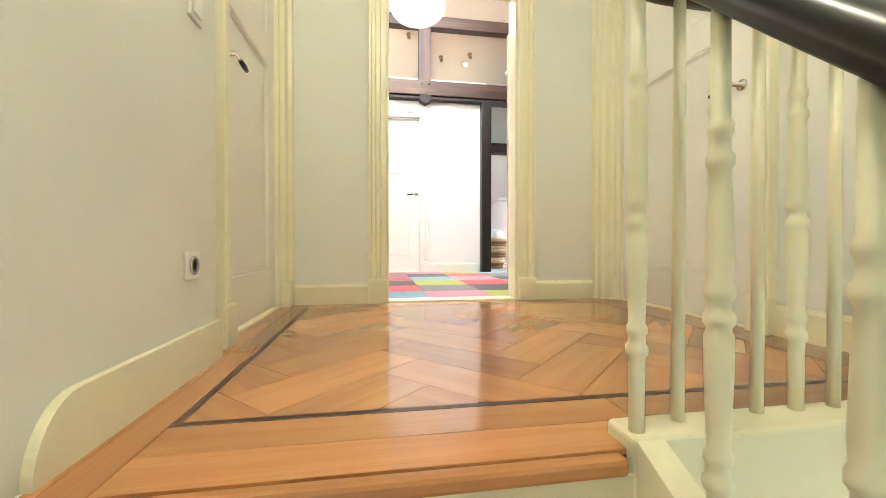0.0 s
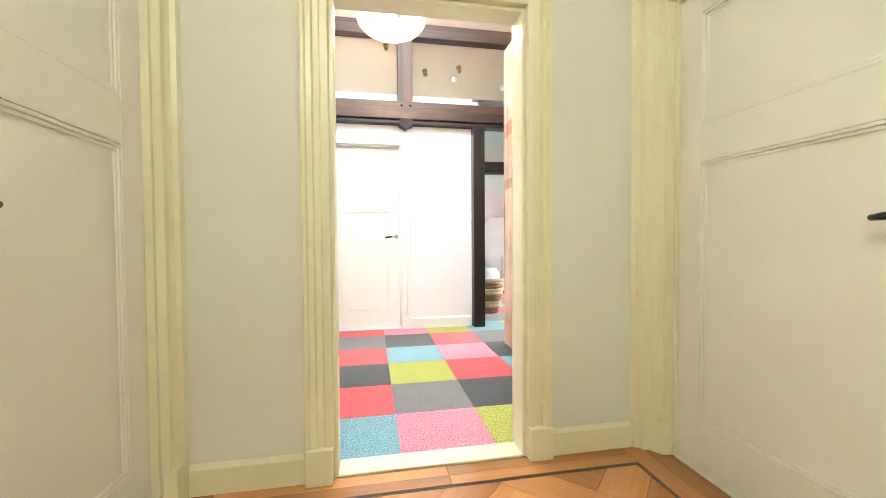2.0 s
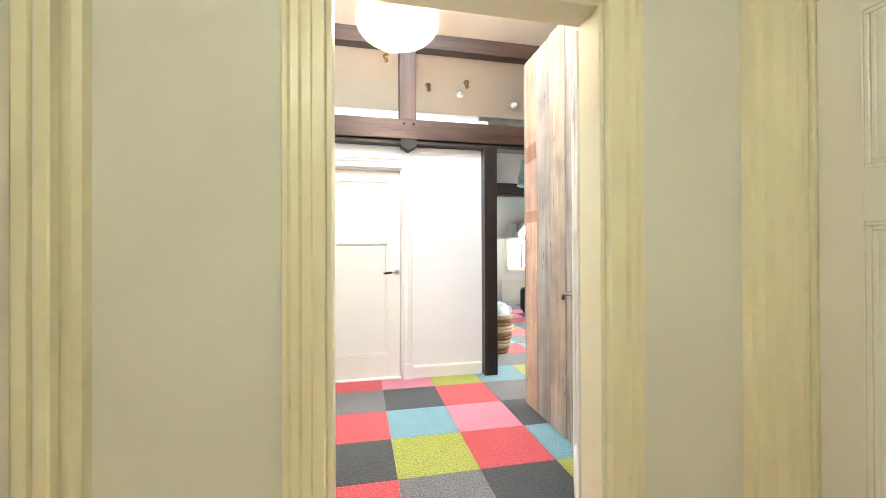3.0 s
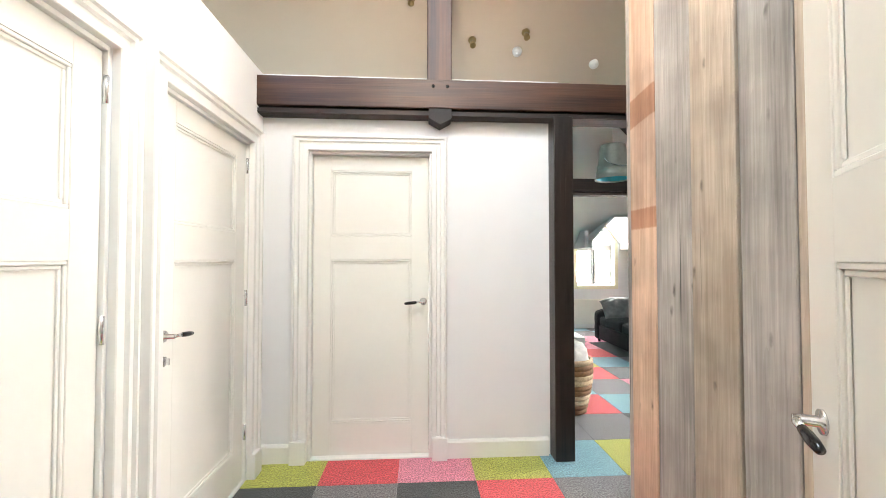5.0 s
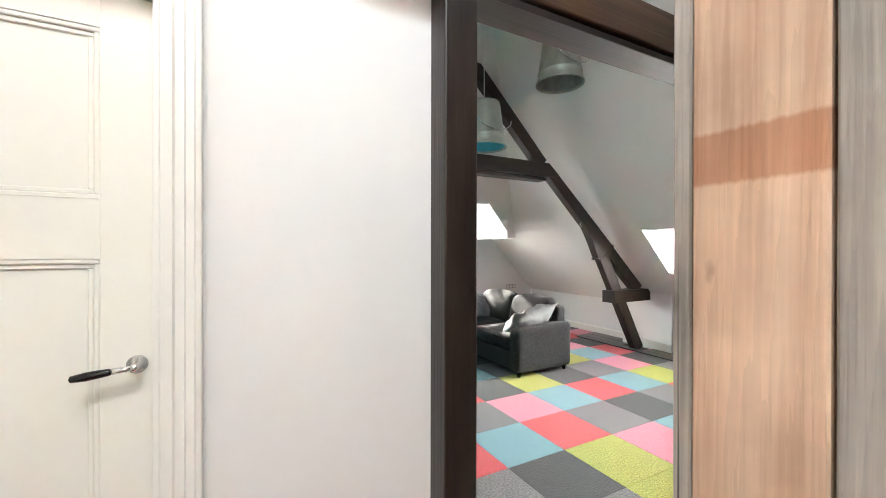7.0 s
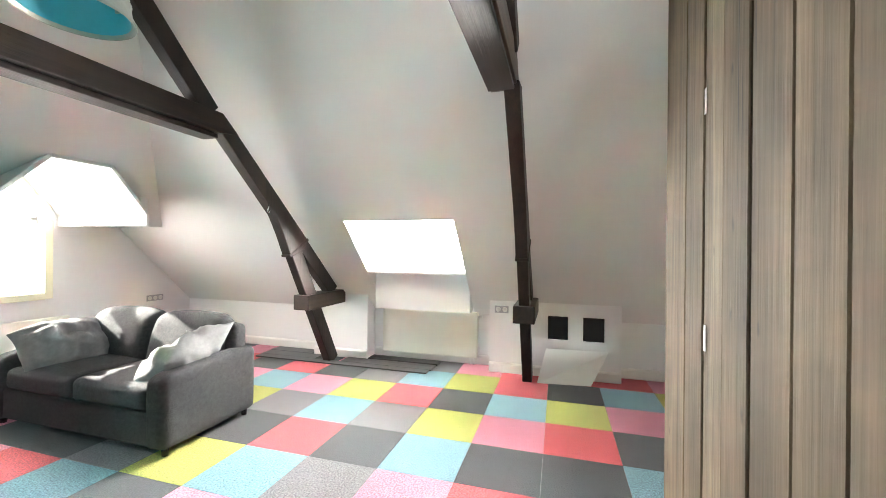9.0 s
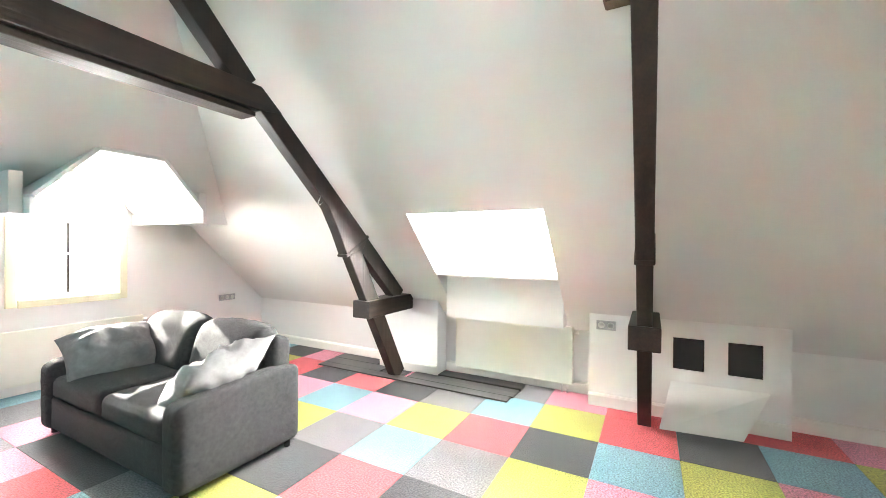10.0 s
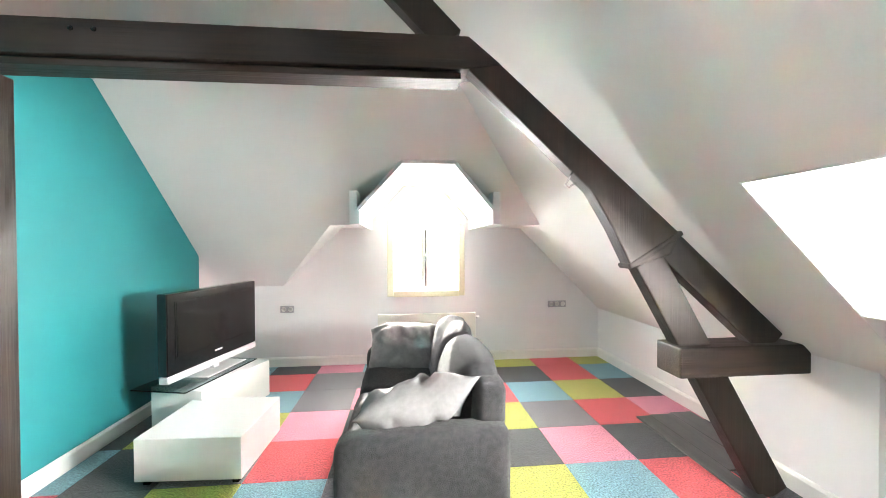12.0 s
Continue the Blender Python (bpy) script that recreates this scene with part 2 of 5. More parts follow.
M_PARQ = {a: wood("oiled_parquet_" + n, (0.44, 0.19, 0.068), (0.53, 0.245, 0.09), 0.2, a, 1.6, 0.26, 0.45, 0.03) for a, n in ((0, "along"), (1, "across"))}
M_INLAY = wood("dark_parquet_inlay", (0.05, 0.02, 0.01), (0.12, 0.05, 0.02), 0.3, 0)
M_DARK = material("black_stain_and_gap_shade", (0.010, 0.007, 0.006), 0.65, spread=0.3, scale=20)
M_CHROME = material("brushed_chrome", (0.75, 0.75, 0.76), 0.22, 1.0, 0.03)
M_BLACK = material("black_plastic", (0.006, 0.006, 0.0065), 0.18, spread=0.1)
M_HOLE = material("black_vent", (0.01, 0.01, 0.01), 0.8)
M_SCREEN = material("dark_glass_screen", (0.004, 0.004, 0.0045), 0.12)
M_SILVER = material("silver_plastic", (0.62, 0.63, 0.64), 0.3, 0.2)
M_LACQ = material("white_lacquer", (0.82, 0.82, 0.80), 0.22, spread=0.015)
M_PLASTIC = material("white_plastic", (0.80, 0.79, 0.76), 0.35)
M_BRASS = material("dull_brass", (0.34, 0.25, 0.12), 0.45, 0.8)
M_GREYP = material("grey_plastic", (0.42, 0.42, 0.42), 0.4)
M_RAD = material("radiator_enamel", (0.80, 0.78, 0.69), 0.35, spread=0.02)
M_SOFA = material("charcoal_sofa_cloth", (0.021, 0.021, 0.0225), 0.95, spread=0.5, scale=40, bump=0.6, bump_scale=260)
M_SOFA.node_tree.nodes["Principled BSDF"].inputs["Sheen Weight"].default_value = 0.05
M_SOFA.node_tree.nodes["Principled BSDF"].inputs["Sheen Roughness"].default_value = 0.4
M_CUSH = material("grey_cushion_cloth", (0.19, 0.186, 0.186), 0.9, spread=0.15, scale=30, bump=0.4, bump_scale=400)
M_ZINC = material("pale_green_zinc", (0.31, 0.315, 0.265), 0.45, 0.35, 0.12, 12, 0.15, 60)
M_ZINCIN = material("tarnished_zinc", (0.30, 0.30, 0.29), 0.5, 0.5, 0.3, 14)
M_ZINCBLUE = material("blue_enamel", (0.05, 0.32, 0.40), 0.4)
M_RAIL = material("black_handrail_paint", (0.015, 0.014, 0.013), 0.28, spread=0.2)
M_LAM = wood("black_laminate_board", (0.022, 0.021, 0.021), (0.06, 0.058, 0.056), 0.35, 1)
M_BULB = glow("warm_lit_bulb", (1, 0.76, 0.52), 5)
M_GLASS = glass("window_glass")
M_CRYSTAL = glass("pressed_glass", (1, 0.98, 0.94), 0.12)
M_CRYSTAL.node_tree.nodes["Principled BSDF"].inputs["Transmission Weight"].default_value = 0.85
M_BASKET = material("brown_wicker", (0.22, 0.11, 0.05), 0.8, spread=0.3, scale=40, bump=0.6, bump_scale=90)
M_BASKET2 = material("pale_wicker", (0.48, 0.36, 0.24), 0.8, spread=0.3, scale=40, bump=0.6, bump_scale=90)
M_PAPER = material("grey_white_paper", (0.50, 0.50, 0.50), 0.8)
M_LINEN = material("white_linen", (0.72, 0.72, 0.71), 0.9, spread=0.05, scale=12, bump=0.3, bump_scale=60)
CARPET = {k: carpet(k + "_carpet", c) for k, c in dict(red=(0.58, 0.075, 0.085), pink=(0.62, 0.22, 0.29), green=(0.38, 0.39, 0.075), blue=(0.17, 0.33, 0.39), dark=(0.055, 0.06, 0.062), grey=(0.17, 0.165, 0.17)).items()}

# ---- shaping ----


def part(name, bm, mat, parent=None, label="", at=None):
    me = bpy.data.meshes.new(name)
    bm.normal_update()
    bm.to_mesh(me)
    bm.free()
    me.materials.append(mat)
    ob = new(name, me)
    ob.parent = parent
    if at is not None:
        ob.matrix_basis = at
    if label:
        ob["label"] = label
    return ob


def thing(name, at, label, category, group="", kind=""):
    ob = new(name)
    ob.matrix_basis = at
    return tagged(ob, label, category, group, kind)


def box(x0, y0, z0, x1, y1, z1, bevel=0.0, seg=2, bm=None):
    """A block, its edges rounded."""
    own = bmesh.new()
    vs = [own.verts.new((x, y, z)) for x in (x0, x1) for y in (y0, y1) for z in (z0, z1)]
    for f in ((0, 1, 3, 2), (4, 6, 7, 5), (0, 4, 5, 1), (2, 3, 7, 6), (0, 2, 6, 4), (1, 5, 7, 3)):
        own.faces.new([vs[i] for i in f])
    if bevel:
        bmesh.ops.bevel(own, geom=own.edges[:], offset=bevel, segments=seg, profile=0.5, affect="EDGES")
    return merge(bm, own)


def merge(bm, own):
    if bm is None:
        return own
    me = bpy.data.meshes.new("tmp")
    own.to_mesh(me)
    own.free()
    bm.from_mesh(me)
    bpy.data.meshes.remove(me)
    return bm


def prism(outline, depth, bm=None, bevel=0.0):
    """A flat outline in 3D pushed along a vector."""
    own = bmesh.new()
    f = own.faces.new([own.verts.new(p) for p in outline])
    r = bmesh.ops.extrude_face_region(own, geom=[f])
    bmesh.ops.translate(own, vec=depth, verts=[v for v in r["geom"] if isinstance(v, bmesh.types.BMVert)])
    bmesh.ops.recalc_face_normals(own, faces=own.faces[:])
    if bevel:
        bmesh.ops.bevel(own, geom=own.edges[:], offset=bevel, segments=2, profile=0.5, affect="EDGES")
    return merge(bm, own)


def lathe(profile, seg=24, bm=None, centre=(0, 0, 0), axis="z", caps=True):
    """A profile of (radius, height) turned round the z axis (or y)."""
    own = bmesh.new()
    rings = []
    for r, h in profile:
        ring = []
        for i in range(seg):
            a = 2 * math.pi * i / seg
            p = Vector((r * math.cos(a), r * math.sin(a), h))
            if axis == "y":
                p = Vector((p.x, p.z, p.y))
            if axis == "x":
                p = Vector((p.z, p.x, p.y))
            ring.append(own.verts.new(p + Vector(centre)))
        rings.append(ring)
    for a, b in zip(rings, rings[1:]):
        for i in range(seg):
            f = own.faces.new((a[i], a[(i + 1) % seg], b[(i + 1) % seg], b[i]))
            f.smooth = True
    if profile[0] == profile[-1]:
        caps = False
    for ring in (rings[0], rings[-1]) if caps else ():
        if (ring[0].co - ring[seg // 2].co).length > 1e-4:
            own.faces.new(ring)
    bmesh.ops.recalc_face_normals(own, faces=own.faces[:])
    return merge(bm, own)


def tube(points, radius, seg=10, bm=None):
    """A round rod along points."""
    own = bmesh.new()
    rings = []
    pts = [Vector(p) for p in points]
    for i, p in enumerate(pts):
        d = (pts[min(i + 1, len(pts) - 1)] - pts[max(i - 1, 0)]).normalized()
        u = d.orthogonal().normalized() if i == 0 else (u - d * u.dot(d)).normalized()
        w = d.cross(u)
        rings.append([own.verts.new(p + radius * (math.cos(2 * math.pi * k / seg) * u + math.sin(2 * math.pi * k / seg) * w)) for k in range(seg)])
    for a, b in zip(rings, rings[1:]):
        for k in range(seg):
            own.faces.new((a[k], a[(k + 1) % seg], b[(k + 1) % seg], b[k])).smooth = True
    own.faces.new(rings[0][::-1])
    own.faces.new(rings[-1])
    return merge(bm, own)


def timber(a, b, w, h, bm=None, up=(0, 1, 0), bevel=0.008):
    """A squared timber from a to b: w across `up`, h along it; slightly uneven."""
    a, b = Vector(a), Vector(b)
    d = (b - a).normalized()
    u = (Vector(up) - d * d.dot(Vector(up))).normalized()
    s = d.cross(u)
    o = [a + s * x * w / 2 + u * y * h / 2 for x, y in ((-1, -1), (1, -1), (1, 1), (-1, 1))]
    return prism(o, b - a, bm, bevel)


def wall_xz(name, label, y0, y1, x0, x1, z1, holes, mat):
    """A wall in the x-z plane, y0 to y1 thick, with openings (x0, x1, z0, z1) through it."""
    bm = bmesh.new()
    xs = sorted({x0, x1, *[h[0] for h in holes], *[h[1] for h in holes]})
    for a, b in zip(xs, xs[1:]):
        zs = [(0, z1)]
        for h in holes:
            if h[0] <= a and b <= h[1]:
                zs = [q for s, e in zs for q in ((s, min(e, h[2])), (max(s, h[3]), e)) if q[1] - q[0] > 1e-4]
        for s, e in zs:
            box(a, y0, s, b, y1, e, bm=bm)
    return tagged(part(name, bm, mat), label, "wall", kind="structure")


def wall_yz(name, label, x0, x1, y0, y1, z1, holes, mat):
    ob = wall_xz(name, label, -x1, -x0, y0, y1, z1, holes, mat)
    ob.matrix_basis = pose(0, 0, 0, 0, 0, 90)
    return ob

# ---- the large structure ----
HIP_Y, HIP_Z, HIP_S = 4.02, 2.13, 0.92          # the hip ceiling passes here, and climbs so much a metre towards the hall
KNEE_X, KNEE_Z = 5.907, 0.603                   # foot of the long roof slope, at 45 degrees
TOP = 4.7
GABLE_Y = 5.31


def hip_z(y):
    return HIP_Z + HIP_S * (HIP_Y - y)


def hip_y(z):
    return HIP_Y - (z - HIP_Z) / HIP_S


def slope_x(z):
    return KNEE_X - (z - KNEE_Z)


def slab(name, label, category, outline, push, mat):
    return tagged(part(name, prism(outline, push), mat), label, category, kind="structure")


# carpeted floor slab and parquet base
tagged(part("floor", box(-1.2, -2.50, -0.25, 6.15, 5.6, -0.006), M_GREYP), "attic floor laid with square carpet tiles in six colours", "floor", kind="structure")
FLOOR = bpy.data.objects["floor"]

# hall
wall_yz("wall_west", "white hall wall with panelled doors in it", -1.12, -0.965, -2.47, 0.30, 2.715, [(-1.90, -1.06, -1, 2.17), (-0.80, 0.09, -1, 2.17)], M_WALL)
wall_xz("wall_north", "white end wall under a dark beam", 0.30, 0.40, -1.12, 1.15, 2.70, [(-0.645, 0.225, -1, 2.18)], M_WALL)
wall_xz("wall_landing", "wall between landing and hall with a doorway", -2.60, -2.47, -1.2, 1.7, 2.9, [(-0.31, 0.602, -1, 2.17)], M_LWALL)
part("upper_wall", box(-1.2, -2.60, 2.9, 6.2, -2.47, TOP), M_WALL, None)
tagged(bpy.data.objects["upper_wall"], "plain white wall above the landing wall", "wall", kind="structure")
wall_xz("wall_south", "plain white wall closing the attic", -2.60, -2.47, 1.7, 6.2, 2.9, [], M_WALL)
wall_yz("wall_outer_west", "plain white wall closing the roof space", -5.1, -5.0, -2.6, 5.4, TOP, [], M_WALL)

# sofa room
wall_yz("wall_turquoise", "turquoise painted partition wall", 1.20, 1.33, 0.80, 4.91, 2.58, [], M_TEAL)
wall_yz("wall_return", "short white return behind the post", 1.08, 1.199, 0.40, 0.95, 2.58, [], M_WALL)
for x, a, b, h in ((KNEE_X, -2.47, 0.60, KNEE_Z + 0.02), (KNEE_X, 2.25, GABLE_Y, KNEE_Z + 0.02), (5.93, 0.60, 2.25, 0.75)):
    tagged(part("wall_knee", box(x, a, 0, x + 0.1, b, h), M_WALL), "low white knee wall under the roof slope", "wall", kind="structure")

# boxed piers of the knee wall
for y0, y1 in ((-0.73, 0.66), (2.20, 2.95)):
    tagged(part("pier", prism([(5.70, y0, 0), (5.906, y0, 0), (5.906, y0, KNEE_Z), (5.70, y0, slope_x(0) - 5.70 - 0.004)], (0, y1 - y0, 0)), M_WALL), "white boxed pier standing before the knee wall", "wall", kind="structure")

# gable wall with an arched window opening
WX0, WX1, WZ0, WZS, WZ1 = 3.345, 4.125, 0.87, 1.66, 2.08   # opening, spring line and crown


def gable_wall():
    bm = bmesh.new()
    arch = [((WX0 + WX1) / 2 - (WX1 - WX0) / 2 * math.cos(math.pi * k / 16), WZS + (WZ1 - WZS) * math.sin(math.pi * k / 16)) for k in range(17)]
    for o in ([(0.9, 0), (KNEE_X + 0.1, 0), (KNEE_X + 0.1, WZ0), (0.9, WZ0)],
              [(0.9, WZ0), (WX0, WZ0), (WX0, WZS), (0.9, WZS)], [(WX1, WZ0), (KNEE_X + 0.1, WZ0), (KNEE_X + 0.1, WZS), (WX1, WZS)],
              [(0.9, WZS), *arch[:9], (arch[8][0], 2.5), (0.9, 2.5)], [*arch[8:], (KNEE_X + 0.1, WZS), (KNEE_X + 0.1, 2.5), (arch[8][0], 2.5)]):
        prism([(x, GABLE_Y, z) for x, z in o], (0, 0.22, 0), bm)
    return tagged(part("wall_gable", bm, M_WALL), "white gable wall with an arched window", "wall", kind="structure")


gable_wall()

# ceilings: the long slope, cut open for the roof window
SKY0, SKY1, SKYZ = 0.87, 2.05, 1.67


def slope_piece(bm, y0, y1, z0, z1):
    o = [(slope_x(z0), y0, z0), (slope_x(z1), y0, z1), (slope_x(z1), y1, z1), (slope_x(z0), y1, z0)]
    prism(o, (0.1, 0, 0.1), bm)


bm = bmesh.new()
slope_piece(bm, -2.6, SKY0, KNEE_Z, TOP)
slope_piece(bm, SKY0, SKY1, SKYZ, TOP)
zc = hip_z(SKY1)
prism([(slope_x(KNEE_Z), SKY1, KNEE_Z), (slope_x(zc), SKY1, zc), (slope_x(1.62), hip_y(1.62), 1.62), (slope_x(1.62), GABLE_Y, 1.62), (slope_x(KNEE_Z), GABLE_Y, KNEE_Z)], (0.1, 0, 0.1), bm)
tagged(part("ceiling_slope", bm, M_CEIL), "white plastered roof slope", "ceiling", kind="structure")

# the hip ceiling, with the cut for the gable window and the arched dormer
DX = (3.09, 3.46, 3.92, 4.26)
DZ = (1.60, 1.72, 2.13)
LX = 2.74                                        # left edge of the gable recess at its soffit
bm = bmesh.new()
zl = hip_z(GABLE_Y)
hip = lambda x, z: (x, hip_y(z), z)
for o in ([hip(-5.1, TOP), hip(-5.1, zl), hip(LX - (1.62 - zl), zl), hip(LX, 1.62), hip(LX, TOP)],
          [hip(LX, TOP), hip(LX, 1.62), hip(DX[0], 1.62), hip(DX[0], DZ[1]), hip(DX[1], DZ[2]), hip(DX[1], TOP - 0.001)],
          [hip(DX[1], TOP - 0.001), hip(DX[1], DZ[2]), hip(DX[2], DZ[2]), hip(DX[2], KNEE_X - DX[2] + KNEE_Z)],
          [hip(DX[2], KNEE_X - DX[2] + KNEE_Z), hip(DX[2], DZ[2]), hip(DX[3], DZ[1]), hip(DX[3], 1.62), hip(slope_x(1.62), 1.62)]):
    prism(o, (0, 0.08, 0.09), bm)
tagged(part("ceiling_hip", bm, M_CEIL), "white plastered hip ceiling over the gable", "ceiling", kind="structure")
bm = bmesh.new()
y0 = hip_y(1.62)
for a, b in ((LX, DX[0] - 0.012), (DX[3] + 0.012, slope_x(1.62) + 0.02)):
    box(a, y0, 1.62, b, GABLE_Y, 1.70, bm=bm)
prism([(LX, y0, 1.62), (LX, GABLE_Y, 1.62), (LX - 1.62 + zl, GABLE_Y, zl)], (-0.06, 0, 0.06), bm)
tagged(part("ceiling_recess", bm, M_CEIL), "white soffit and side of the window recess", "ceiling", kind="structure")
bm = bmesh.new()
prof = [(DX[0] + 0.006, DZ[0]), (DX[0] + 0.006, DZ[1] - 0.003), (DX[1] + 0.003, DZ[2] - 0.006), (DX[2] - 0.003, DZ[2] - 0.006), (DX[3] - 0.006, DZ[1] - 0.003), (DX[3] - 0.006, DZ[0])]
for (xa, za), (xb, zb) in zip(prof, prof[1:]):
    n = Vector((za - zb, xb - xa)).normalized() * 0.03
    prism([(xa, 3.98, za), (xb, 3.98, zb), (xb + n.x, 3.98, zb + n.y), (xa + n.x, 3.98, za + n.y)], (0, GABLE_Y - 3.98, 0), bm)
for a, b in ((DX[0] - 0.095, DX[0] - 0.026), (DX[3] + 0.026, DX[3] + 0.095)):
    box(a, 4.10, 1.604, b, 4.60, 1.90, bm=bm)
tagged(part("dormer_lining", bm, M_WALL), "white boarded lining of the arched dormer", "dormer", kind="structure")
slab("ceiling_top", "flat white ceiling at the ridge", "ceiling", [(-5.1, -2.6, TOP), (6.1, -2.6, TOP), (6.1, 5.5, TOP), (-5.1, 5.5, TOP)], (0, 0, 0.1), M_CEIL)
slab("room_top", "flat top of the closed rooms beside the hall", "ceiling", [(-5.0, 0.40, 2.72), (1.2, 0.40, 2.72), (1.2, 3.0, 2.72), (-5.0, 3.0, 2.72)], (0, 0, 0.05), M_CEIL)

# the sloping ceiling over the hall, and the low wall at its foot
HALL_Y, HALL_Z, HALL_S = 1.07, 3.057, 0.6


def hall_z(y):
    return HALL_Z + HALL_S * (HALL_Y - y)


slab("ceiling_hall", "beige plastered sloping ceiling over the hall", "ceiling", [(-5.0, HALL_Y, HALL_Z), (2.3, HALL_Y, HALL_Z), (2.3, -1.65, hall_z(-1.65)), (-5.0, -1.65, hall_z(-1.65))], (0, 0.05, 0.08), M_HCEIL)
tagged(part("wall_upper_north", box(-5.0, HALL_Y, 2.775, 1.30, HALL_Y + 0.08, HALL_Z + 0.03), M_WALL), "low white wall at the foot of the hall ceiling", "wall", kind="structure")

# roof window niche in the long slope
niche = thing("niche", pose(0, 0, 0), "white lining of the roof window niche", "niche", kind="structure")
# soffit, cheeks and lower slab run on unseen past the panes against lamp leaks
part("soffit", box(4.85, SKY0 - 0.06, 1.664, 6.05, SKY1 + 0.06, 1.75), M_WALL, niche)
part("outer_light_stop", box(5.812, SKY0 + 0.005, 1.07, 6.05, SKY1 - 0.005, 1.145), M_WALL, niche)
for a, b in ((SKY0 - 0.06, SKY0 + 0.004), (SKY1 - 0.004, SKY1 + 0.06)):
    part("cheek", prism([(slope_x(0.62) + 0.004, a, 0.62), (slope_x(1.67) + 0.004, a, 1.67), (6.05, a, 1.663), (6.05, a, 0.62)], (0, b - a, 0)), M_WALL, niche)
part("apron", box(5.62, SKY0, 0.66, 5.80, SKY1, 1.10), M_WALL, niche)

# trusses
def truss(y, thick, tie_left, tie0, tie1, king, off):
    t = thing("roof_truss", pose(0, y, 0), "dark-stained oak roof truss with pegged joints", "roof truss", "roof trusses")
    h = thick / 2
    # tie, king post and collar of the hall truss take the lamplit copy
    oak = M_BEAM_LIT if king else M_BEAM
    part("tie_beam", prism([(tie_left, -h, tie0), (3.79, -h, tie0), (3.98, -h, tie0 + 0.03), (3.81, -h, tie1), (tie_left, -h, tie1)], (0, thick, 0), bevel=0.008), oak[0], t)
    # near-black filler strip: the shaded gap above the rail board, drawn as colour
    part("shadow_gap_strip", box(tie_left, -h + 0.035, tie0 - 0.016, 3.75, h - 0.03, tie0 - 0.001), M_DARK, t)
    part("rail_board", box(tie_left, -h + 0.012, tie0 - 0.048, 3.77, h - 0.02, tie0 - 0.016, 0.004), M_BEAM[0], t)
    part("principal_rafter", prism([(x, off - 0.052, z) for x, z in ((3.79, tie0 + 0.02), (3.96, tie0 + 0.05), (4.965, 1.475), (4.91, 1.36), (4.69, 1.29), (4.585, 1.50), (4.465, 1.70))], (0, 0.105, 0), bevel=0.008), M_BEAM[2], t)
    part("upper_rafter", timber((3.72, off, tie1 - 0.02), (1.75, off, tie1 + 1.96), 0.15, 0.105), M_BEAM[2], t)
    part("strut", timber((4.86, off, 1.455), (5.53, off, 0.85), 0.165, 0.095), M_BEAM[2], t)
    part("leg", timber((4.790, off, 1.335), (5.540, off, 0.0), 0.17, 0.097), M_BEAM[2], t)
    part("pad", box(4.93, off - 0.10, 0.70, 5.70, off + 0.10, 0.865, 0.008), M_BEAM[0], t)
    part("collar_iron", timber((4.672, off, 1.295), (4.975, off, 1.48), 0.03, 0.118), M_BEAM[2], t)
    for x in ((1.95, 2.05) if not king else (0.23, 0.33)):
        part("bolt", lathe([(0, 0), (0.012, 0), (0.010, 0.008), (0, 0.010)], 10, None, (0, 0, 0), "y"), M_BLACK, t, "dark iron bolt head", pose(x, -h, tie1 - 0.05) @ Matrix.Diagonal((1, -1, 1, 1)))
    if not king:
        part("hook", tube([(4.36, off - 0.05, 1.80), (4.33, off - 0.07, 1.76), (4.31, off - 0.075, 1.73), (4.33, off - 0.07, 1.715), (4.37, off - 0.06, 1.74)], 0.005, 8), M_CHROME, t, "bent wire hook")
    if king:
        part("king_post", box(0.19, -h * 0.55, tie1, 0.365, h * 0.55, 3.42, 0.008), oak[2], t)
        part("pendant", prism([(0.20, -h * 1.0, tie0), (0.20, -h * 1.0, tie0 - 0.07), (0.28, -h * 1.0, tie0 - 0.115), (0.36, -h * 1.0, tie0 - 0.07), (0.36, -h * 1.0, tie0)], (0, thick * 0.8, 0), bevel=0.004), M_DARK, t)
        part("collar_beam", box(-1.8, -h * 0.8, 3.415, 2.2, h * 0.55, 3.575, 0.008), oak[0], t)
    return t


truss(0.28, 0.20, -0.985, 2.46, 2.665, True, -0.065)
truss(2.64, 0.18, 1.34, 2.312, 2.48, False, -0.03)
for x0, x1, y0, y1, h in ((1.085, 1.225, 0.185, 0.35, 2.43), (1.42, 1.56, 2.55, 2.72, 2.25)):
    tagged(part("post", box(x0, y0, 0, x1, y1, h, 0.006), M_POST), "dark-stained square oak post under a tie beam", "post", "posts under the trusses")

# landing
wall_yz("wall_landing_west", "cream landing wall with a panelled door", -1.12, -0.955, -3.80, -2.60, 2.9, [(-3.60, -2.70, -1, 2.2)], M_LWALL)
wall_yz("wall_stair_west", "grey-white plastered wall beside the stairs", -1.12, -0.905, -7.5, -3.80, 2.9, [], M_LWALL)
wall_yz("wall_landing_east", "cream landing wall with a panelled door", 1.31, 1.43, -7.5, -2.60, 2.9, [(-3.72, -2.72, -1, 2.2)], M_LWALL)
tagged(part("landing_floor", box(-1.12, -4.57, -0.25, 1.42, -2.47, -0.012), M_INLAY), "parquet landing floor with a dark inlaid border", "floor", kind="structure")
slab("ceiling_landing", "white landing ceiling", "ceiling", [(-2.2, -7.6, 2.9), (2.6, -7.6, 2.9), (2.6, -2.6, 2.9), (-2.2, -2.6, 2.9)], (0, 0, 0.1), M_LWALL)

# ---- doors, casings, skirtings ----


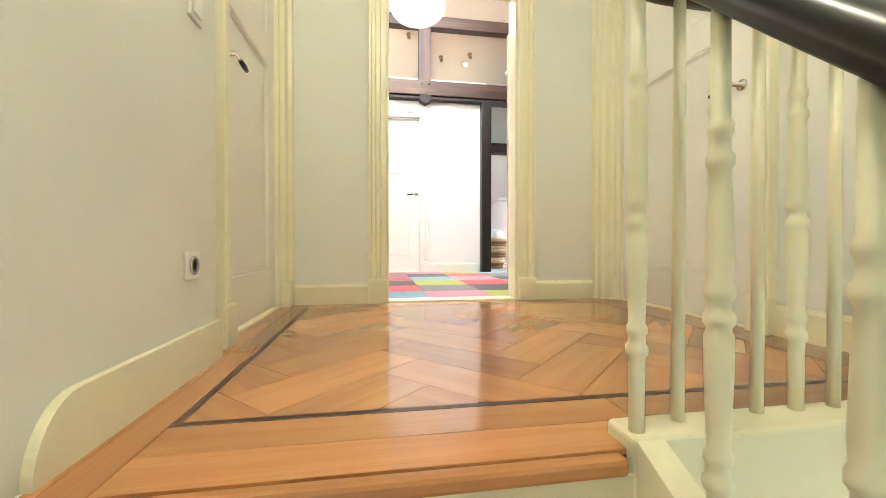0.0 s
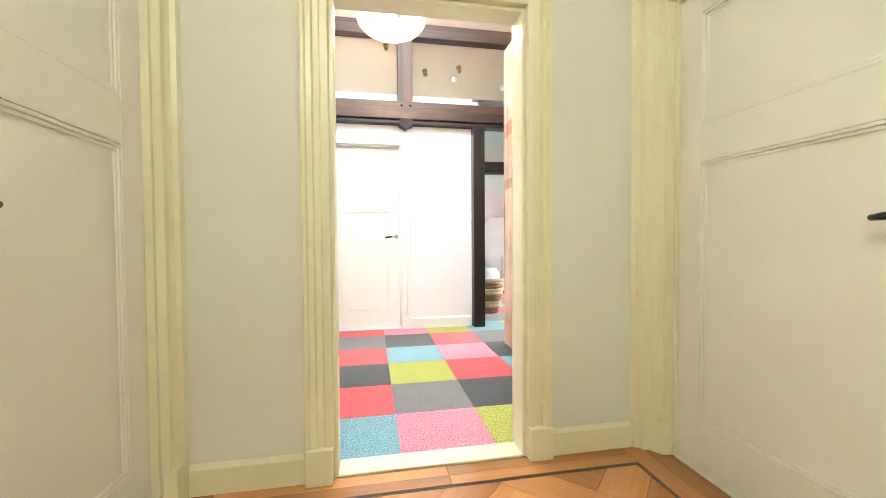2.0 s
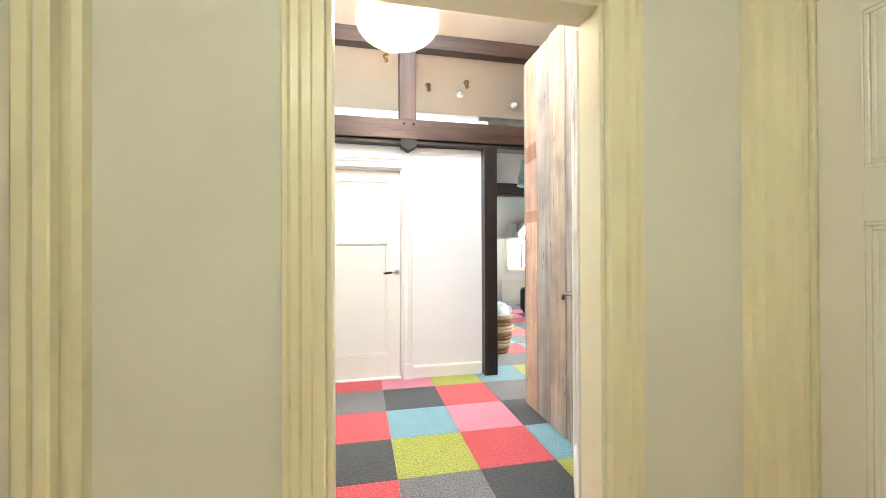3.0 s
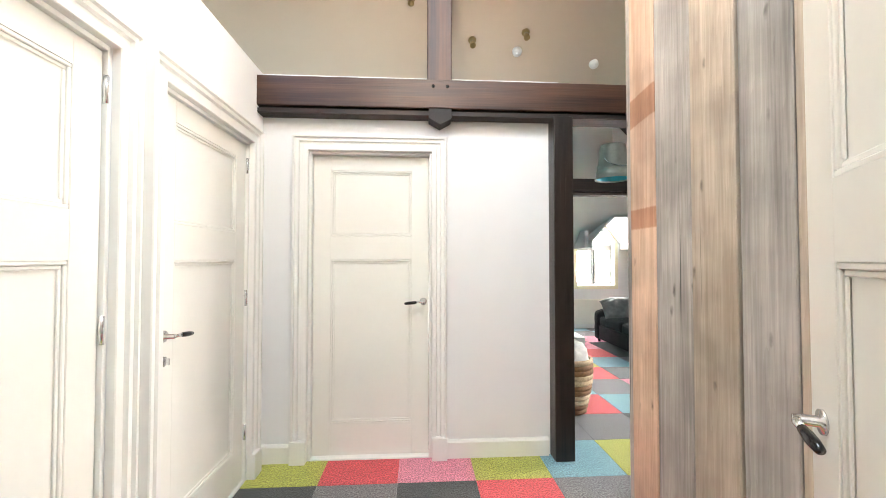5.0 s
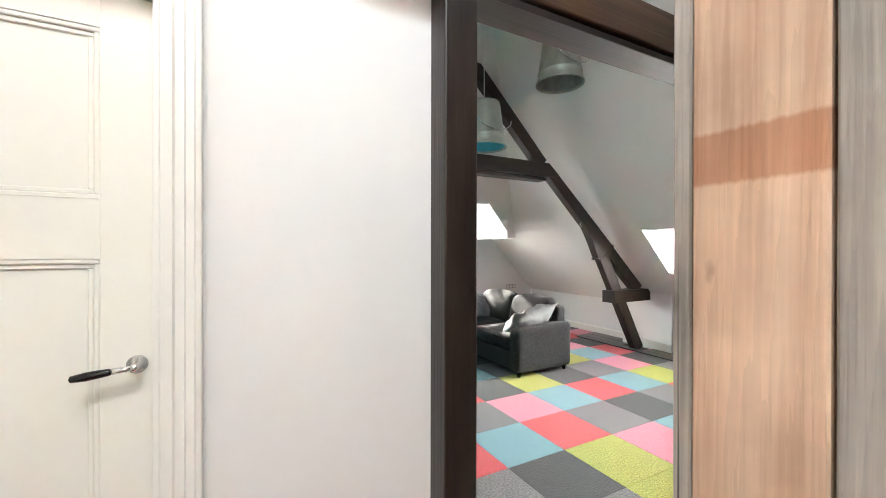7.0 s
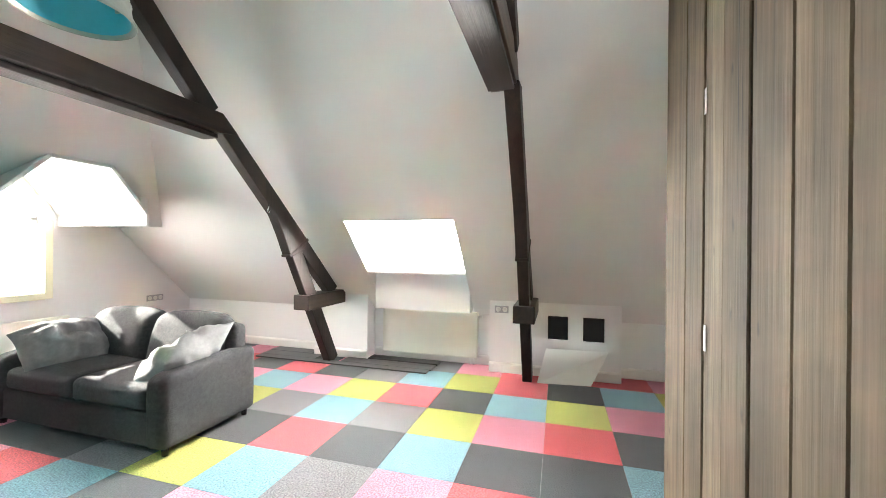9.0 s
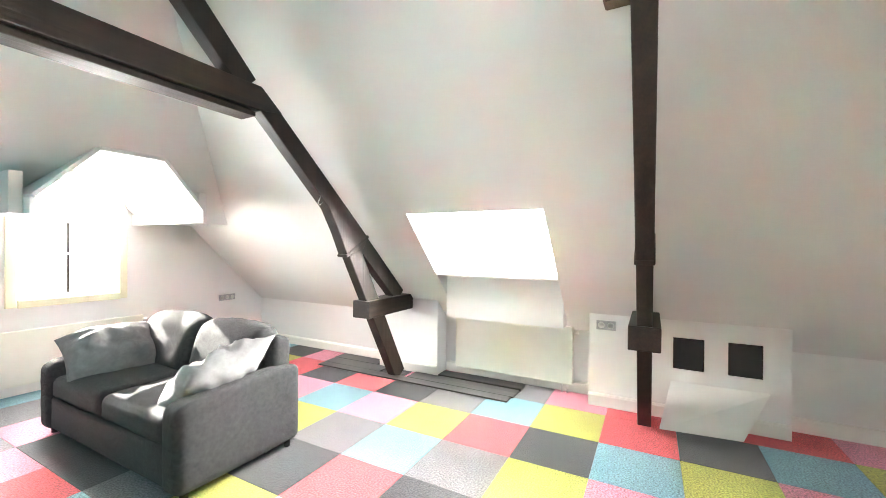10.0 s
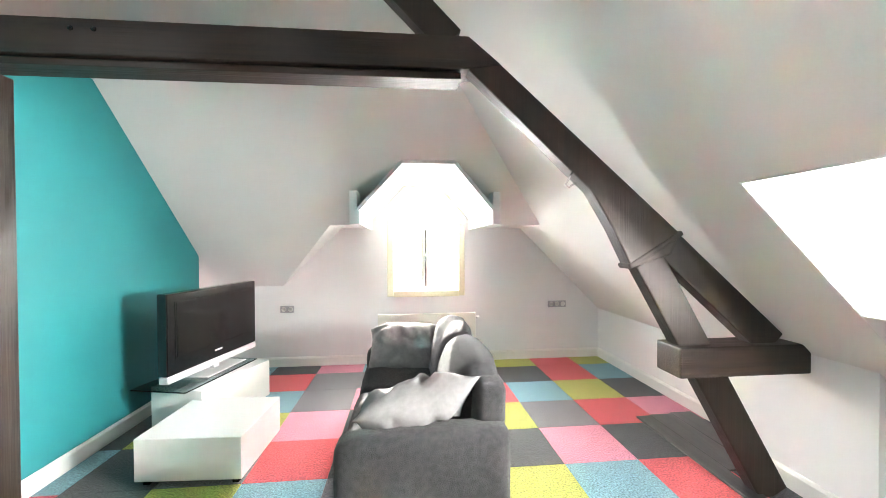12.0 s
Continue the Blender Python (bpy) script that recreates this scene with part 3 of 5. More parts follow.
def casing(name, at, w, h, mat, label, width=0.105, plinth=0.16, depth=0.0):
    """A stepped architrave round an opening w wide and h high, on a wall whose face is local y = 0, the room on -y. depth: jamb lining into the wall."""
    t = thing(name, at, label, "door casing", kind="structure")
    prof = [(0, 0), (0, 0.018), (0.03, 0.021), (0.30, 0.021), (0.35, 0.013), (0.56, 0.013), (0.62, 0.024), (0.80, 0.025), (0.86, 0.034), (0.97, 0.034), (1.0, 0.030), (1.0, 0)]
    prof = [(a, d * 1.45) for a, d in prof]

    def moulded(ends):
        own = bmesh.new()
        rings = [[own.verts.new(e(a * width, d)) for a, d in prof] for e in ends]
        for k in range(len(prof)):
            own.faces.new((rings[0][k], rings[0][(k + 1) % len(prof)], rings[1][(k + 1) % len(prof)], rings[1][k]))
        own.faces.new(rings[0])
        own.faces.new(rings[1])
        bmesh.ops.recalc_face_normals(own, faces=own.faces[:])
        return own

    for s in (-1, 1):
        edge = (lambda a: -a) if s < 0 else (lambda a: w + a)
        part("architrave_side", moulded((lambda a, d: (edge(a), -d, plinth), lambda a, d: (edge(a), -d, h + a))), mat, t)
        x0, x1 = (-width, 0) if s < 0 else (w, w + width)
        part("plinth_block", box(x0 - 0.004 * (s < 0), -0.054, 0, x1 + 0.004 * (s > 0), 0, plinth, 0.004, 1), mat, t)
    part("architrave_head", moulded((lambda a, d: (-a, -d, h + a), lambda a, d: (w + a, -d, h + a))), mat, t)
    if depth:
        part("jamb", box(-0.0, 0.002, 0, 0.018, depth, h, 0.002, 1), mat, t)
        part("jamb", box(w - 0.018, 0.002, 0, w, depth, h, 0.002, 1), mat, t)
        part("head_jamb", box(0.018, 0.002, h - 0.018, w - 0.018, depth, h, 0.002, 1), mat, t)
        part("threshold", box(0.018, 0.002, -0.004, w - 0.018, depth, 0.012, 0.004, 1), mat, t)
    return t


def lever(parent, x, z, to, y=0.0, keyhole=False):
    """Chrome lever with a black grip, on the face y, pointing to +x or -x."""
    h = part("door_handle", lathe([(0.0, 0), (0.026, 0), (0.026, 0.006), (0.012, 0.009), (0.0105, 0.05), (0.0, 0.052)], 20, None, (0, 0, 0), "y"), M_CHROME, parent, "chrome lever handle with a black grip", pose(x, y, z) @ Matrix.Diagonal((1, -1, 1, 1)))
    part("neck", tube([(0, 0.042, 0), (0.02 * to, 0.05, 0), (0.05 * to, 0.05, -0.002)], 0.0085), M_CHROME, h)
    bm = lathe([(0.007, 0.0), (0.0095, 0.004), (0.0115, 0.03), (0.012, 0.055), (0.009, 0.085), (0.0, 0.09)], 14, None, (0, 0, 0), "x")
    part("grip", bm, M_BLACK, h, "", Matrix.Translation((0.048 * to, 0.05, -0.002)) @ Matrix.Diagonal((to, 1, 1, 1)) @ pose(0, 0, 0, 0, 6, 0))
    if keyhole:
        part("key_plate", lathe([(0.0, 0), (0.022, 0), (0.022, 0.007), (0.0, 0.008)], 18, None, (0, 0, 0), "y"), M_CHROME, parent, "chrome lock plate", pose(x, y, z - 0.11) @ Matrix.Diagonal((1, -1, 1, 1)))
        part("thumb_turn", box(x - 0.004, y - 0.03, z - 0.125, x + 0.004, y - 0.006, z - 0.095, 0.003), M_CHROME, parent)


def grip_bar(parent, x, z0, z1, y=0.0):
    b = part("pull_handle", tube([(x, y - 0.055, z0 + 0.02), (x, y - 0.055, z1 - 0.02)], 0.012), M_BLACK, parent, "black pull bar on chrome brackets")
    for z in (z0, z1):
        part("bracket", tube([(x, y, z), (x, y - 0.03, z), (x, y - 0.05, z), (x, y - 0.057, z + (0.02 if z == z0 else -0.02))], 0.010), M_CHROME, b)


def panel_door(name, at, w, h, mat, label, hinge_x=None, hinges=(0.25, 1.1, 1.95), stile=0.125, both=False, face=1):
    """A leaf with two sunk panels and mouldings; local x across, face at y = 0 towards -y."""
    t = thing(name, at, label, "door", kind="structure")
    r = ((0.0, 0.225), (1.395, 1.56), (h - 0.105, h))
    bm = bmesh.new()
    box(0, 0, 0, stile, 0.04, h, 0.002, 1, bm)
    box(w - stile, 0, 0, w, 0.04, h, 0.002, 1, bm)
    for a, b in r:
        box(stile - 0.0005, 0.0003, a + 0.0003, w - stile + 0.0005, 0.0397, b - 0.0003, bm=bm)
    part("frame", bm, mat, t)
    for (_, a), (b, _) in zip(r, r[1:]):
        p = part("panel", box(stile - 0.002, 0.014, a - 0.002, w - stile + 0.002, 0.026, b + 0.002), mat, t)
        bm = bmesh.new()
        for k, (o, d) in enumerate(((0.0, 0.012), (0.014, 0.006))):
            x0, x1, z0, z1 = stile + o, w - stile - o, a + o, b - o
            for q in ((x0, z0, x1, z0 + 0.014), (x0, z1 - 0.014, x1, z1), (x0, z0 + 0.014, x0 + 0.014, z1 - 0.014), (x1 - 0.014, z0 + 0.014, x1, z1 - 0.014)):
                box(q[0], 0.014 - d, q[1], q[2], 0.0138, q[3], 0.003, 1, bm)
        part("moulding", bm, mat, p)
    if hinge_x is not None:
        for z in hinges:
            part("hinge", lathe([(0, 0), (0.009, 0), (0.009, 0.1), (0, 0.1)], 10, None, (hinge_x, -0.010, z)), M_CHROME, t, "steel butt hinge")
    return t


DOOR_LABEL = "closed off-white panelled door with a chrome lever"
# end of the hall
casing("casing_1", pose(-0.645, 0.30, 0), 0.87, 2.18, M_TRIM, "white stepped casing round the end door", depth=0.10)
d = panel_door("door_1", pose(-0.625, 0.350, 0.014), 0.83, 2.145, M_DOOR, DOOR_LABEL + " at the end of the hall")
lever(d, 0.79, 1.09, -1)
# hall side, far door; local x runs along -y of the hall wall (room on +x)
WEST = lambda y, x=-0.965: pose(x, y, 0, 0, 0, 90)
casing("casing_2", WEST(-0.80), 0.89, 2.17, M_TRIM, "white stepped casing round a hall door", depth=0.10)
d = panel_door("door_2", WEST(-0.78, -0.985) @ pose(0, 0, 0.014), 0.85, 2.135, M_DOOR, DOOR_LABEL + " and a lock plate", hinge_x=0.855)
lever(d, 0.055, 1.06, 1, keyhole=True)
casing("casing_3", WEST(-1.90), 0.84, 2.17, M_TRIM, "white stepped casing round a hall door", depth=0.10, width=0.095)
d = panel_door("door_3", WEST(-1.88, -0.985) @ pose(0, 0, 0.014), 0.80, 2.135, M_DOOR, "closed white panelled hall door with a black pull bar", hinge_x=0.805, stile=0.118)
grip_bar(d, 0.285, 0.84, 1.0)

# doorway from the landing, its leaf swung open into the hall
casing("casing_4", pose(-0.31, -2.60, 0), 0.912, 2.17, M_CREAM, "cream stepped casing round the hall doorway", width=0.115, depth=0.13)
d = panel_door("door_5", pose(1.004, -1.695, 0.014, 0, 0, 241), 0.86, 2.14, M_DOOR, "off-white panelled door standing open into the hall", hinge_x=None)
lever(d, 0.06, 1.06, 1)
# landing doors
casing("casing_5", WEST(-3.60, -0.955), 0.90, 2.20, M_CREAM, "cream stepped casing round a landing door", depth=0.10)
d = panel_door("door_6", WEST(-3.58, -0.985) @ pose(0, 0, 0.014), 0.86, 2.16, M_DOOR, "closed cream panelled landing door with a chrome lever")
lever(d, 0.07, 1.15, 1)
EAST = lambda y, x=1.31: pose(x, y, 0, 0, 0, -90)
casing("casing_6", EAST(-2.72), 1.0, 2.20, M_CREAM, "cream stepped casing round a landing door", depth=0.10)
d = panel_door("door_7", EAST(-2.74, 1.324) @ pose(0, 0, 0.014), 0.96, 2.16, M_DOOR, "closed cream panelled landing door with a chrome lever")
lever(d, 0.90, 1.12, -1)


# fluted corner strips beside the landing doors
for outline in ([(1.164, -2.601), (1.175, -2.630), (1.195, -2.632), (1.205, -2.655), (1.235, -2.665), (1.25, -2.695), (1.275, -2.70), (1.29, -2.722), (1.309, -2.722), (1.309, -2.601)],
                [(-0.895, -2.601), (-0.900, -2.630), (-0.920, -2.635), (-0.930, -2.660), (-0.953, -2.665), (-0.953, -2.601)]):
    tagged(part("corner_trim", prism([(x, y, 0.0) for x, y in outline], (0, 0, 2.315)), M_CREAM), "cream fluted corner strip of the landing woodwork", "trim", kind="structure")


def skirting(name, a, b, h, mat, out, thick=0.018):
    """A skirting board along the floor from a to b; out: which way it stands off the wall."""
    a, b, n = Vector((*a, 0)), Vector((*b, 0)), Vector((*out, 0))
    prof = [(0, 0), (thick, 0), (thick, h - 0.02), (thick * 0.5, h - 0.004), (0, h)]
    return tagged(part(name, prism([a + n * d + Vector((0, 0, z)) for d, z in prof], b - a), mat), "painted wooden skirting board along the wall", "skirting", kind="structure")


for a, b, o in (((-0.963, 0.297), (-0.755, 0.297), (0, -1)), ((0.335, 0.297), (1.068, 0.297), (0, -1)), ((-0.963, 0.20), (-0.963, 0.299), (1, 0)), ((-0.963, -0.964), (-0.963, -0.906), (1, 0))):
    skirting("baseboard", a, b, 0.13, M_TRIM, o)
for a, b, o in (((1.332, 0.80), (1.332, 4.91), (1, 0)), ((1.33, 5.308), (5.905, 5.308), (0, -1)), ((5.905, 2.96), (5.905, 5.29), (-1, 0)), ((5.905, -2.46), (5.905, -0.74), (-1, 0)), ((5.698, -0.73), (5.698, 0.66), (-1, 0)), ((5.698, 2.20), (5.698, 2.95), (-1, 0)), ((5.928, 0.67), (5.928, 2.19), (-1, 0))):
    skirting("baseboard", a, b, 0.11, M_TRIM, o)
for a, b, o in (((-0.894, -2.602), (-0.428, -2.602), (0, -1)), ((0.72, -2.602), (1.163, -2.602), (0, -1)), ((1.308, -4.60), (1.308, -3.83), (-1, 0))):
    skirting("baseboard", a, b, 0.13, M_CREAM, o)

end = [(-4.545 + 0.105 * (1 - math.cos(a)), 0.13 * math.sin(a)) for a in [math.pi / 2 * k / 8 for k in range(9)]]
tagged(part("baseboard", prism([(-0.904, y, z) for y, z in [(-3.80, 0)] + end + [(-3.80, 0.13)]], (0.018, 0, 0)), M_CREAM), "cream skirting board with a rounded end at the stairs", "skirting", kind="structure")

# ---- board partition between hall and room ----
part_wall = thing("wall_boarded", pose(0, 0, 0), "partition clad in upright reclaimed boards", "board wall", kind="structure")
part("core", box(1.23, -2.46, 0, 1.28, -0.62, 2.93), M_TAN, part_wall)
part("core", box(1.28, -0.67, 0, 3.36, -0.62, 2.93), M_TAN, part_wall)
part("core", box(3.31, -2.46, 0, 3.36, -0.67, 2.93), M_TAN, part_wall)


def boards(start, widths, mats, along, proud, rnd):
    """Upright boards side by side; along: 'y' hall face at x = 1.195, 'x' room face at y = -0.585."""
    p = start
    for w, m in zip(widths, mats):
        o = rnd.uniform(-0.005, 0.005)
        g = 0.003
        if along == "y":
            part("board", box(1.195 + o, p - w + g, 0.004, 1.2285, p - g, 2.95 + rnd.uniform(-.01, .02), 0.004, 1), m, part_wall)
            p -= w
        else:
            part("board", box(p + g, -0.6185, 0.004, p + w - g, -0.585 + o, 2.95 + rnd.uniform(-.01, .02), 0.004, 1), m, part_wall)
            p += w


rnd = random.Random(4)
boards(-0.619, (0.206, 0.232, 0.223, 0.20, 0.20, 0.19, 0.21, 0.20, 0.178), (M_PINE, M_PLANK, M_TAN, M_PLANK, M_TAN, M_PLANK, M_PINE, M_PLANK, M_PLANK), "y", 0, rnd)
boards(1.193, (0.20, 0.16, 0.20, 0.17, 0.19, 0.18, 0.20, 0.18, 0.17, 0.20, 0.17, 0.147), (M_PLANK, M_BROWN, M_BROWN, M_SHADED, M_BROWN, M_BROWN, M_BROWN, M_BROWN, M_SHADED, M_BROWN, M_BROWN, M_BROWN), "x", 0, rnd)
for x, z in ((2.81, 1.87), (2.80, 1.04)):
    tagged(part("paper_label", box(x, -0.5790, z, x + 0.018, -0.5775, z + 0.09), M_PAPER), "small white paper strip stuck on a board", "label")

# ---- windows ----


def gable_window():
    t = thing("window_1", pose(0, 0, 0), "arched white casement window with two sashes and a fanlight", "window", kind="structure")
    y0, y1 = GABLE_Y - 0.03, GABLE_Y
    bm = bmesh.new()
    box(WX0 - 0.075, y0, WZ0 - 0.07, WX0 - 0.001, y1 - 0.001, WZS, 0.004, 1, bm)
    box(WX1 + 0.001, y0, WZ0 - 0.07, WX1 + 0.075, y1 - 0.001, WZS, 0.004, 1, bm)
    box(WX0, y0 - 0.02, WZ0 - 0.075, WX1, y1 - 0.001, WZ0 - 0.002, 0.004, 1, bm)
    c, a, b = (WX0 + WX1) / 2, (WX1 - WX0) / 2, WZ1 - WZS
    for k in range(16):
        p, q = math.pi * k / 16, math.pi * (k + 1) / 16
        o = [(c - (a + d) * math.cos(u), y0, WZS + (b + d) * math.sin(u)) for u, d in ((p, 0.001), (q, 0.001), (q, 0.075), (p, 0.075))]
        prism(o, (0, 0.029, 0), bm)
    part("casing", bm, M_CREAM, t)
    bm = bmesh.new()
    fy0, fy1 = GABLE_Y + 0.10, GABLE_Y + 0.15
    box(WX0, fy0, WZS - 0.035, WX1, fy1, WZS + 0.035, 0.004, 1, bm)
    for k in range(16):
        p, q = math.pi * k / 16, math.pi * (k + 1) / 16
        o = [(c - (a - d) * math.cos(u), fy0, WZS + (b - d) * math.sin(u)) for u, d in ((p, -0.002), (q, -0.002), (q, 0.05), (p, 0.05))]
        prism(o, (0, 0.05, 0), bm)
    part("window_frame", bm, M_TRIM, t)
    arch = [(c - (a - 0.045) * math.cos(math.pi * k / 16), fy0 + 0.025, WZS + (b - 0.045) * math.sin(math.pi * k / 16)) for k in range(17)]
    g = part("pane", prism(arch, (0, 0.004, 0)), M_GLASS, t)
    g.visible_shadow = False
    for x0, x1 in ((WX0, c - 0.006), (c + 0.006, WX1)):
        bm = bmesh.new()
        z0, z1 = WZ0, WZS - 0.036
        for q in ((x0, z0, x0 + 0.05, z1), (x1 - 0.05, z0, x1, z1), (x0 + 0.05, z0, x1 - 0.05, z0 + 0.06), (x0 + 0.05, z1 - 0.05, x1 - 0.05, z1)):
            box(q[0], fy0 - 0.01, q[1], q[2], fy1, q[3], 0.003, 1, bm)
        s = part("sash", bm, M_TRIM, t)
        g = part("pane", box(x0 + 0.045, fy0 + 0.02, z0 + 0.055, x1 - 0.045, fy0 + 0.024, z1 - 0.045), M_GLASS, s)
        g.visible_shadow = False
    part("bolt_rod", tube([(c, fy0 - 0.022, WZ0 + 0.03), (c, fy0 - 0.022, WZS - 0.06)], 0.009), M_BLACK, t, "dark iron espagnolette rod")
    part("bolt_knob", lathe([(0, 0), (0.012, 0.004), (0.014, 0.02), (0.006, 0.03), (0, 0.03)], 12, None, (c, fy0 - 0.05, WZ0 + 0.42), "y"), M_CHROME, t)
    part("window_sill", box(WX0, GABLE_Y + 0.0, WZ0 - 0.0015, WX1, fy0 - 0.012, WZ0 + 0.012, 0.004, 1), M_TRIM, t)


gable_window()


def roof_window():
    t = thing("window_2", pose(0, 0, 0), "white two-sash window in the roof slope niche with a deep sill", "window", kind="structure")
    part("window_sill", box(5.40, SKY0 + 0.006, 1.105, 5.80, SKY1 - 0.006, 1.15, 0.008), M_LACQ, t)
    x0, x1 = 5.76, 5.81
    z0, z1, ya, yb = 1.15, 1.664, SKY0 + 0.004, SKY1 - 0.004
    bm = bmesh.new()
    for q in ((ya, z0, yb, z0 + 0.04), (ya, z1 - 0.04, yb, z1 - 0.002), (ya, z0 + 0.04, ya + 0.04, z1 - 0.04), (yb - 0.04, z0 + 0.04, yb, z1 - 0.04)):
        box(x0, q[0], q[1], x1, q[2], q[3], 0.003, 1, bm)
    part("window_frame", bm, M_TRIM, t)
    m = (ya + yb) / 2 - 0.05
    for a, b in ((ya + 0.041, m - 0.003), (m + 0.003, yb - 0.041)):
        bm = bmesh.new()
        for q in ((a, z0 + 0.041, a + 0.05, z1 - 0.041), (b - 0.05, z0 + 0.041, b, z1 - 0.041), (a + 0.05, z0 + 0.041, b - 0.05, z0 + 0.095), (a + 0.05, z1 - 0.095, b - 0.05, z1 - 0.041)):
            box(x0 - 0.015, q[0], q[1], x1 - 0.01, q[2], q[3], 0.003, 1, bm)
        s = part("sash", bm, M_TRIM, t)
        g = part("pane", box(x0 + 0.012, a + 0.045, z0 + 0.09, x0 + 0.016, b - 0.045, z1 - 0.09), M_GLASS, s)
        g.visible_shadow = False
        c = (a + b) / 2
        part("stay", tube([(x0 - 0.03, c - 0.07, z0 + 0.06), (x0 - 0.035, c, z0 + 0.075), (x0 - 0.03, c + 0.05, z0 + 0.06)], 0.006), M_BLACK, t, "dark window stay")


roof_window()

# ---- roof window and gable: bright sky board outside ----
sky_mat = glow("overcast_sky_glow", (1, 0.99, 0.97), 0.7)
tagged(part("backdrop", box(-2, 9.0, -3, 10, 9.02, 2.0), sky_mat), "bright hazy sky outside the gable window", "backdrop", kind="structure")
tagged(part("backdrop", box(9.0, -4, -3, 9.02, 7, 4.0), sky_mat), "bright hazy sky outside the roof window", "backdrop", kind="structure")

# ---- loose things ----


def soft_block(sx, sy, sz, r, puff=0.0, rough=0.0, cuts=10, seed=0.0):
    """An upholstered block centred on the origin: rounded by r, swollen in the middle by puff, and slightly creased."""
    bm = bmesh.new()
    bmesh.ops.create_cube(bm, size=1)
    bmesh.ops.subdivide_edges(bm, edges=bm.edges[:], cuts=cuts, use_grid_fill=True)
    h = Vector((sx / 2, sy / 2, sz / 2))
    for v in bm.verts:
        # denser towards the edges, then rounded
        p = Vector([math.copysign((1 - (1 - abs(2 * c)) ** 1.6), c) * k for c, k in zip(v.co, h)])
        q = Vector([max(-k + r, min(k - r, c)) for c, k in zip(p, h)])
        d = p - q
        if d.length > 1e-6:
            p = q + d.normalized() * min(r, d.length if max(abs(d.x), abs(d.y), abs(d.z)) < r * 0.999 else r)
        u = (1 - (p.x / h.x) ** 2) * (1 - (p.y / h.y) ** 2)
        w = (1 - (p.z / h.z) ** 2)
        p.z += math.copysign(puff * max(0, u), p.z)
        p.x += math.copysign(puff * 0.4 * max(0, w) * max(0, 1 - (p.y / h.y) ** 2), p.x) if abs(p.x) > h.x * 0.98 else 0
        if rough:
            p += rough * noise.noise_vector(p * 9 + Vector((seed, seed, 0))) + rough * 0.4 * noise.noise_vector(p * 24 + Vector((seed, 0, 0)))
        v.co = p
    for f in bm.faces:
        f.smooth = True
    return bm


def pillow(w, h, t, seed, fold=0.0):
    """A limp square cushion with pointed corners and deep creases; local x, z across, y through."""
    bm = bmesh.new()
    n = 26
    grid = {}
    for side in (-1, 1):
        for i in range(n + 1):
            for j in range(n + 1):
                u, v = 2 * i / n - 1, 2 * j / n - 1
                edge = i in (0, n) or j in (0, n)
                if edge and side == 1:
                    grid[side, i, j] = grid[-1, i, j]
                    continue
                bulge = max(0, (1 - abs(u) ** 2.4) * (1 - abs(v) ** 2.4)) ** 0.55
                pinch = 1 - 0.10 * (1 - abs(v) ** 2) * abs(u) ** 3
                pin2 = 1 - 0.10 * (1 - abs(u) ** 2) * abs(v) ** 3
                p = Vector((u * w / 2 * pinch, side * t / 2 * bulge, v * h / 2 * pin2))
                fall = 0.04 + bulge
                p += Vector((0, 0.055, 0.014)) * fall * noise.noise(Vector((u * 2.1 + seed, v * 1.6, side * 3))) * (t / 0.16)
                p.y += 0.020 * fall * (1 - abs(noise.noise(Vector((u * 3.6 + v * 2.2 + seed, v * 2.2 - seed, side)))) * 3)
                p.z += fold * max(0, u) ** 2 * 0.12
                p.y += 0.024 * bulge * noise.noise(Vector((u * 4.2 - seed, v * 2.4 + u * 2.0, side * 2 + seed)))
                p.z -= 0.05 * abs(u) ** 3 * max(0, v)
                p.y += fold * max(0, u - 0.3) * 0.10
                grid[side, i, j] = bm.verts.new(p)
    for side in (-1, 1):
        for i in range(n):
            for j in range(n):
                q = [grid[side, i, j], grid[side, i + 1, j], grid[side, i + 1, j + 1], grid[side, i, j + 1]]
                f = bm.faces.new(q if side < 0 else q[::-1])
                f.smooth = True
    bmesh.ops.recalc_face_normals(bm, faces=bm.faces[:])
    return bm


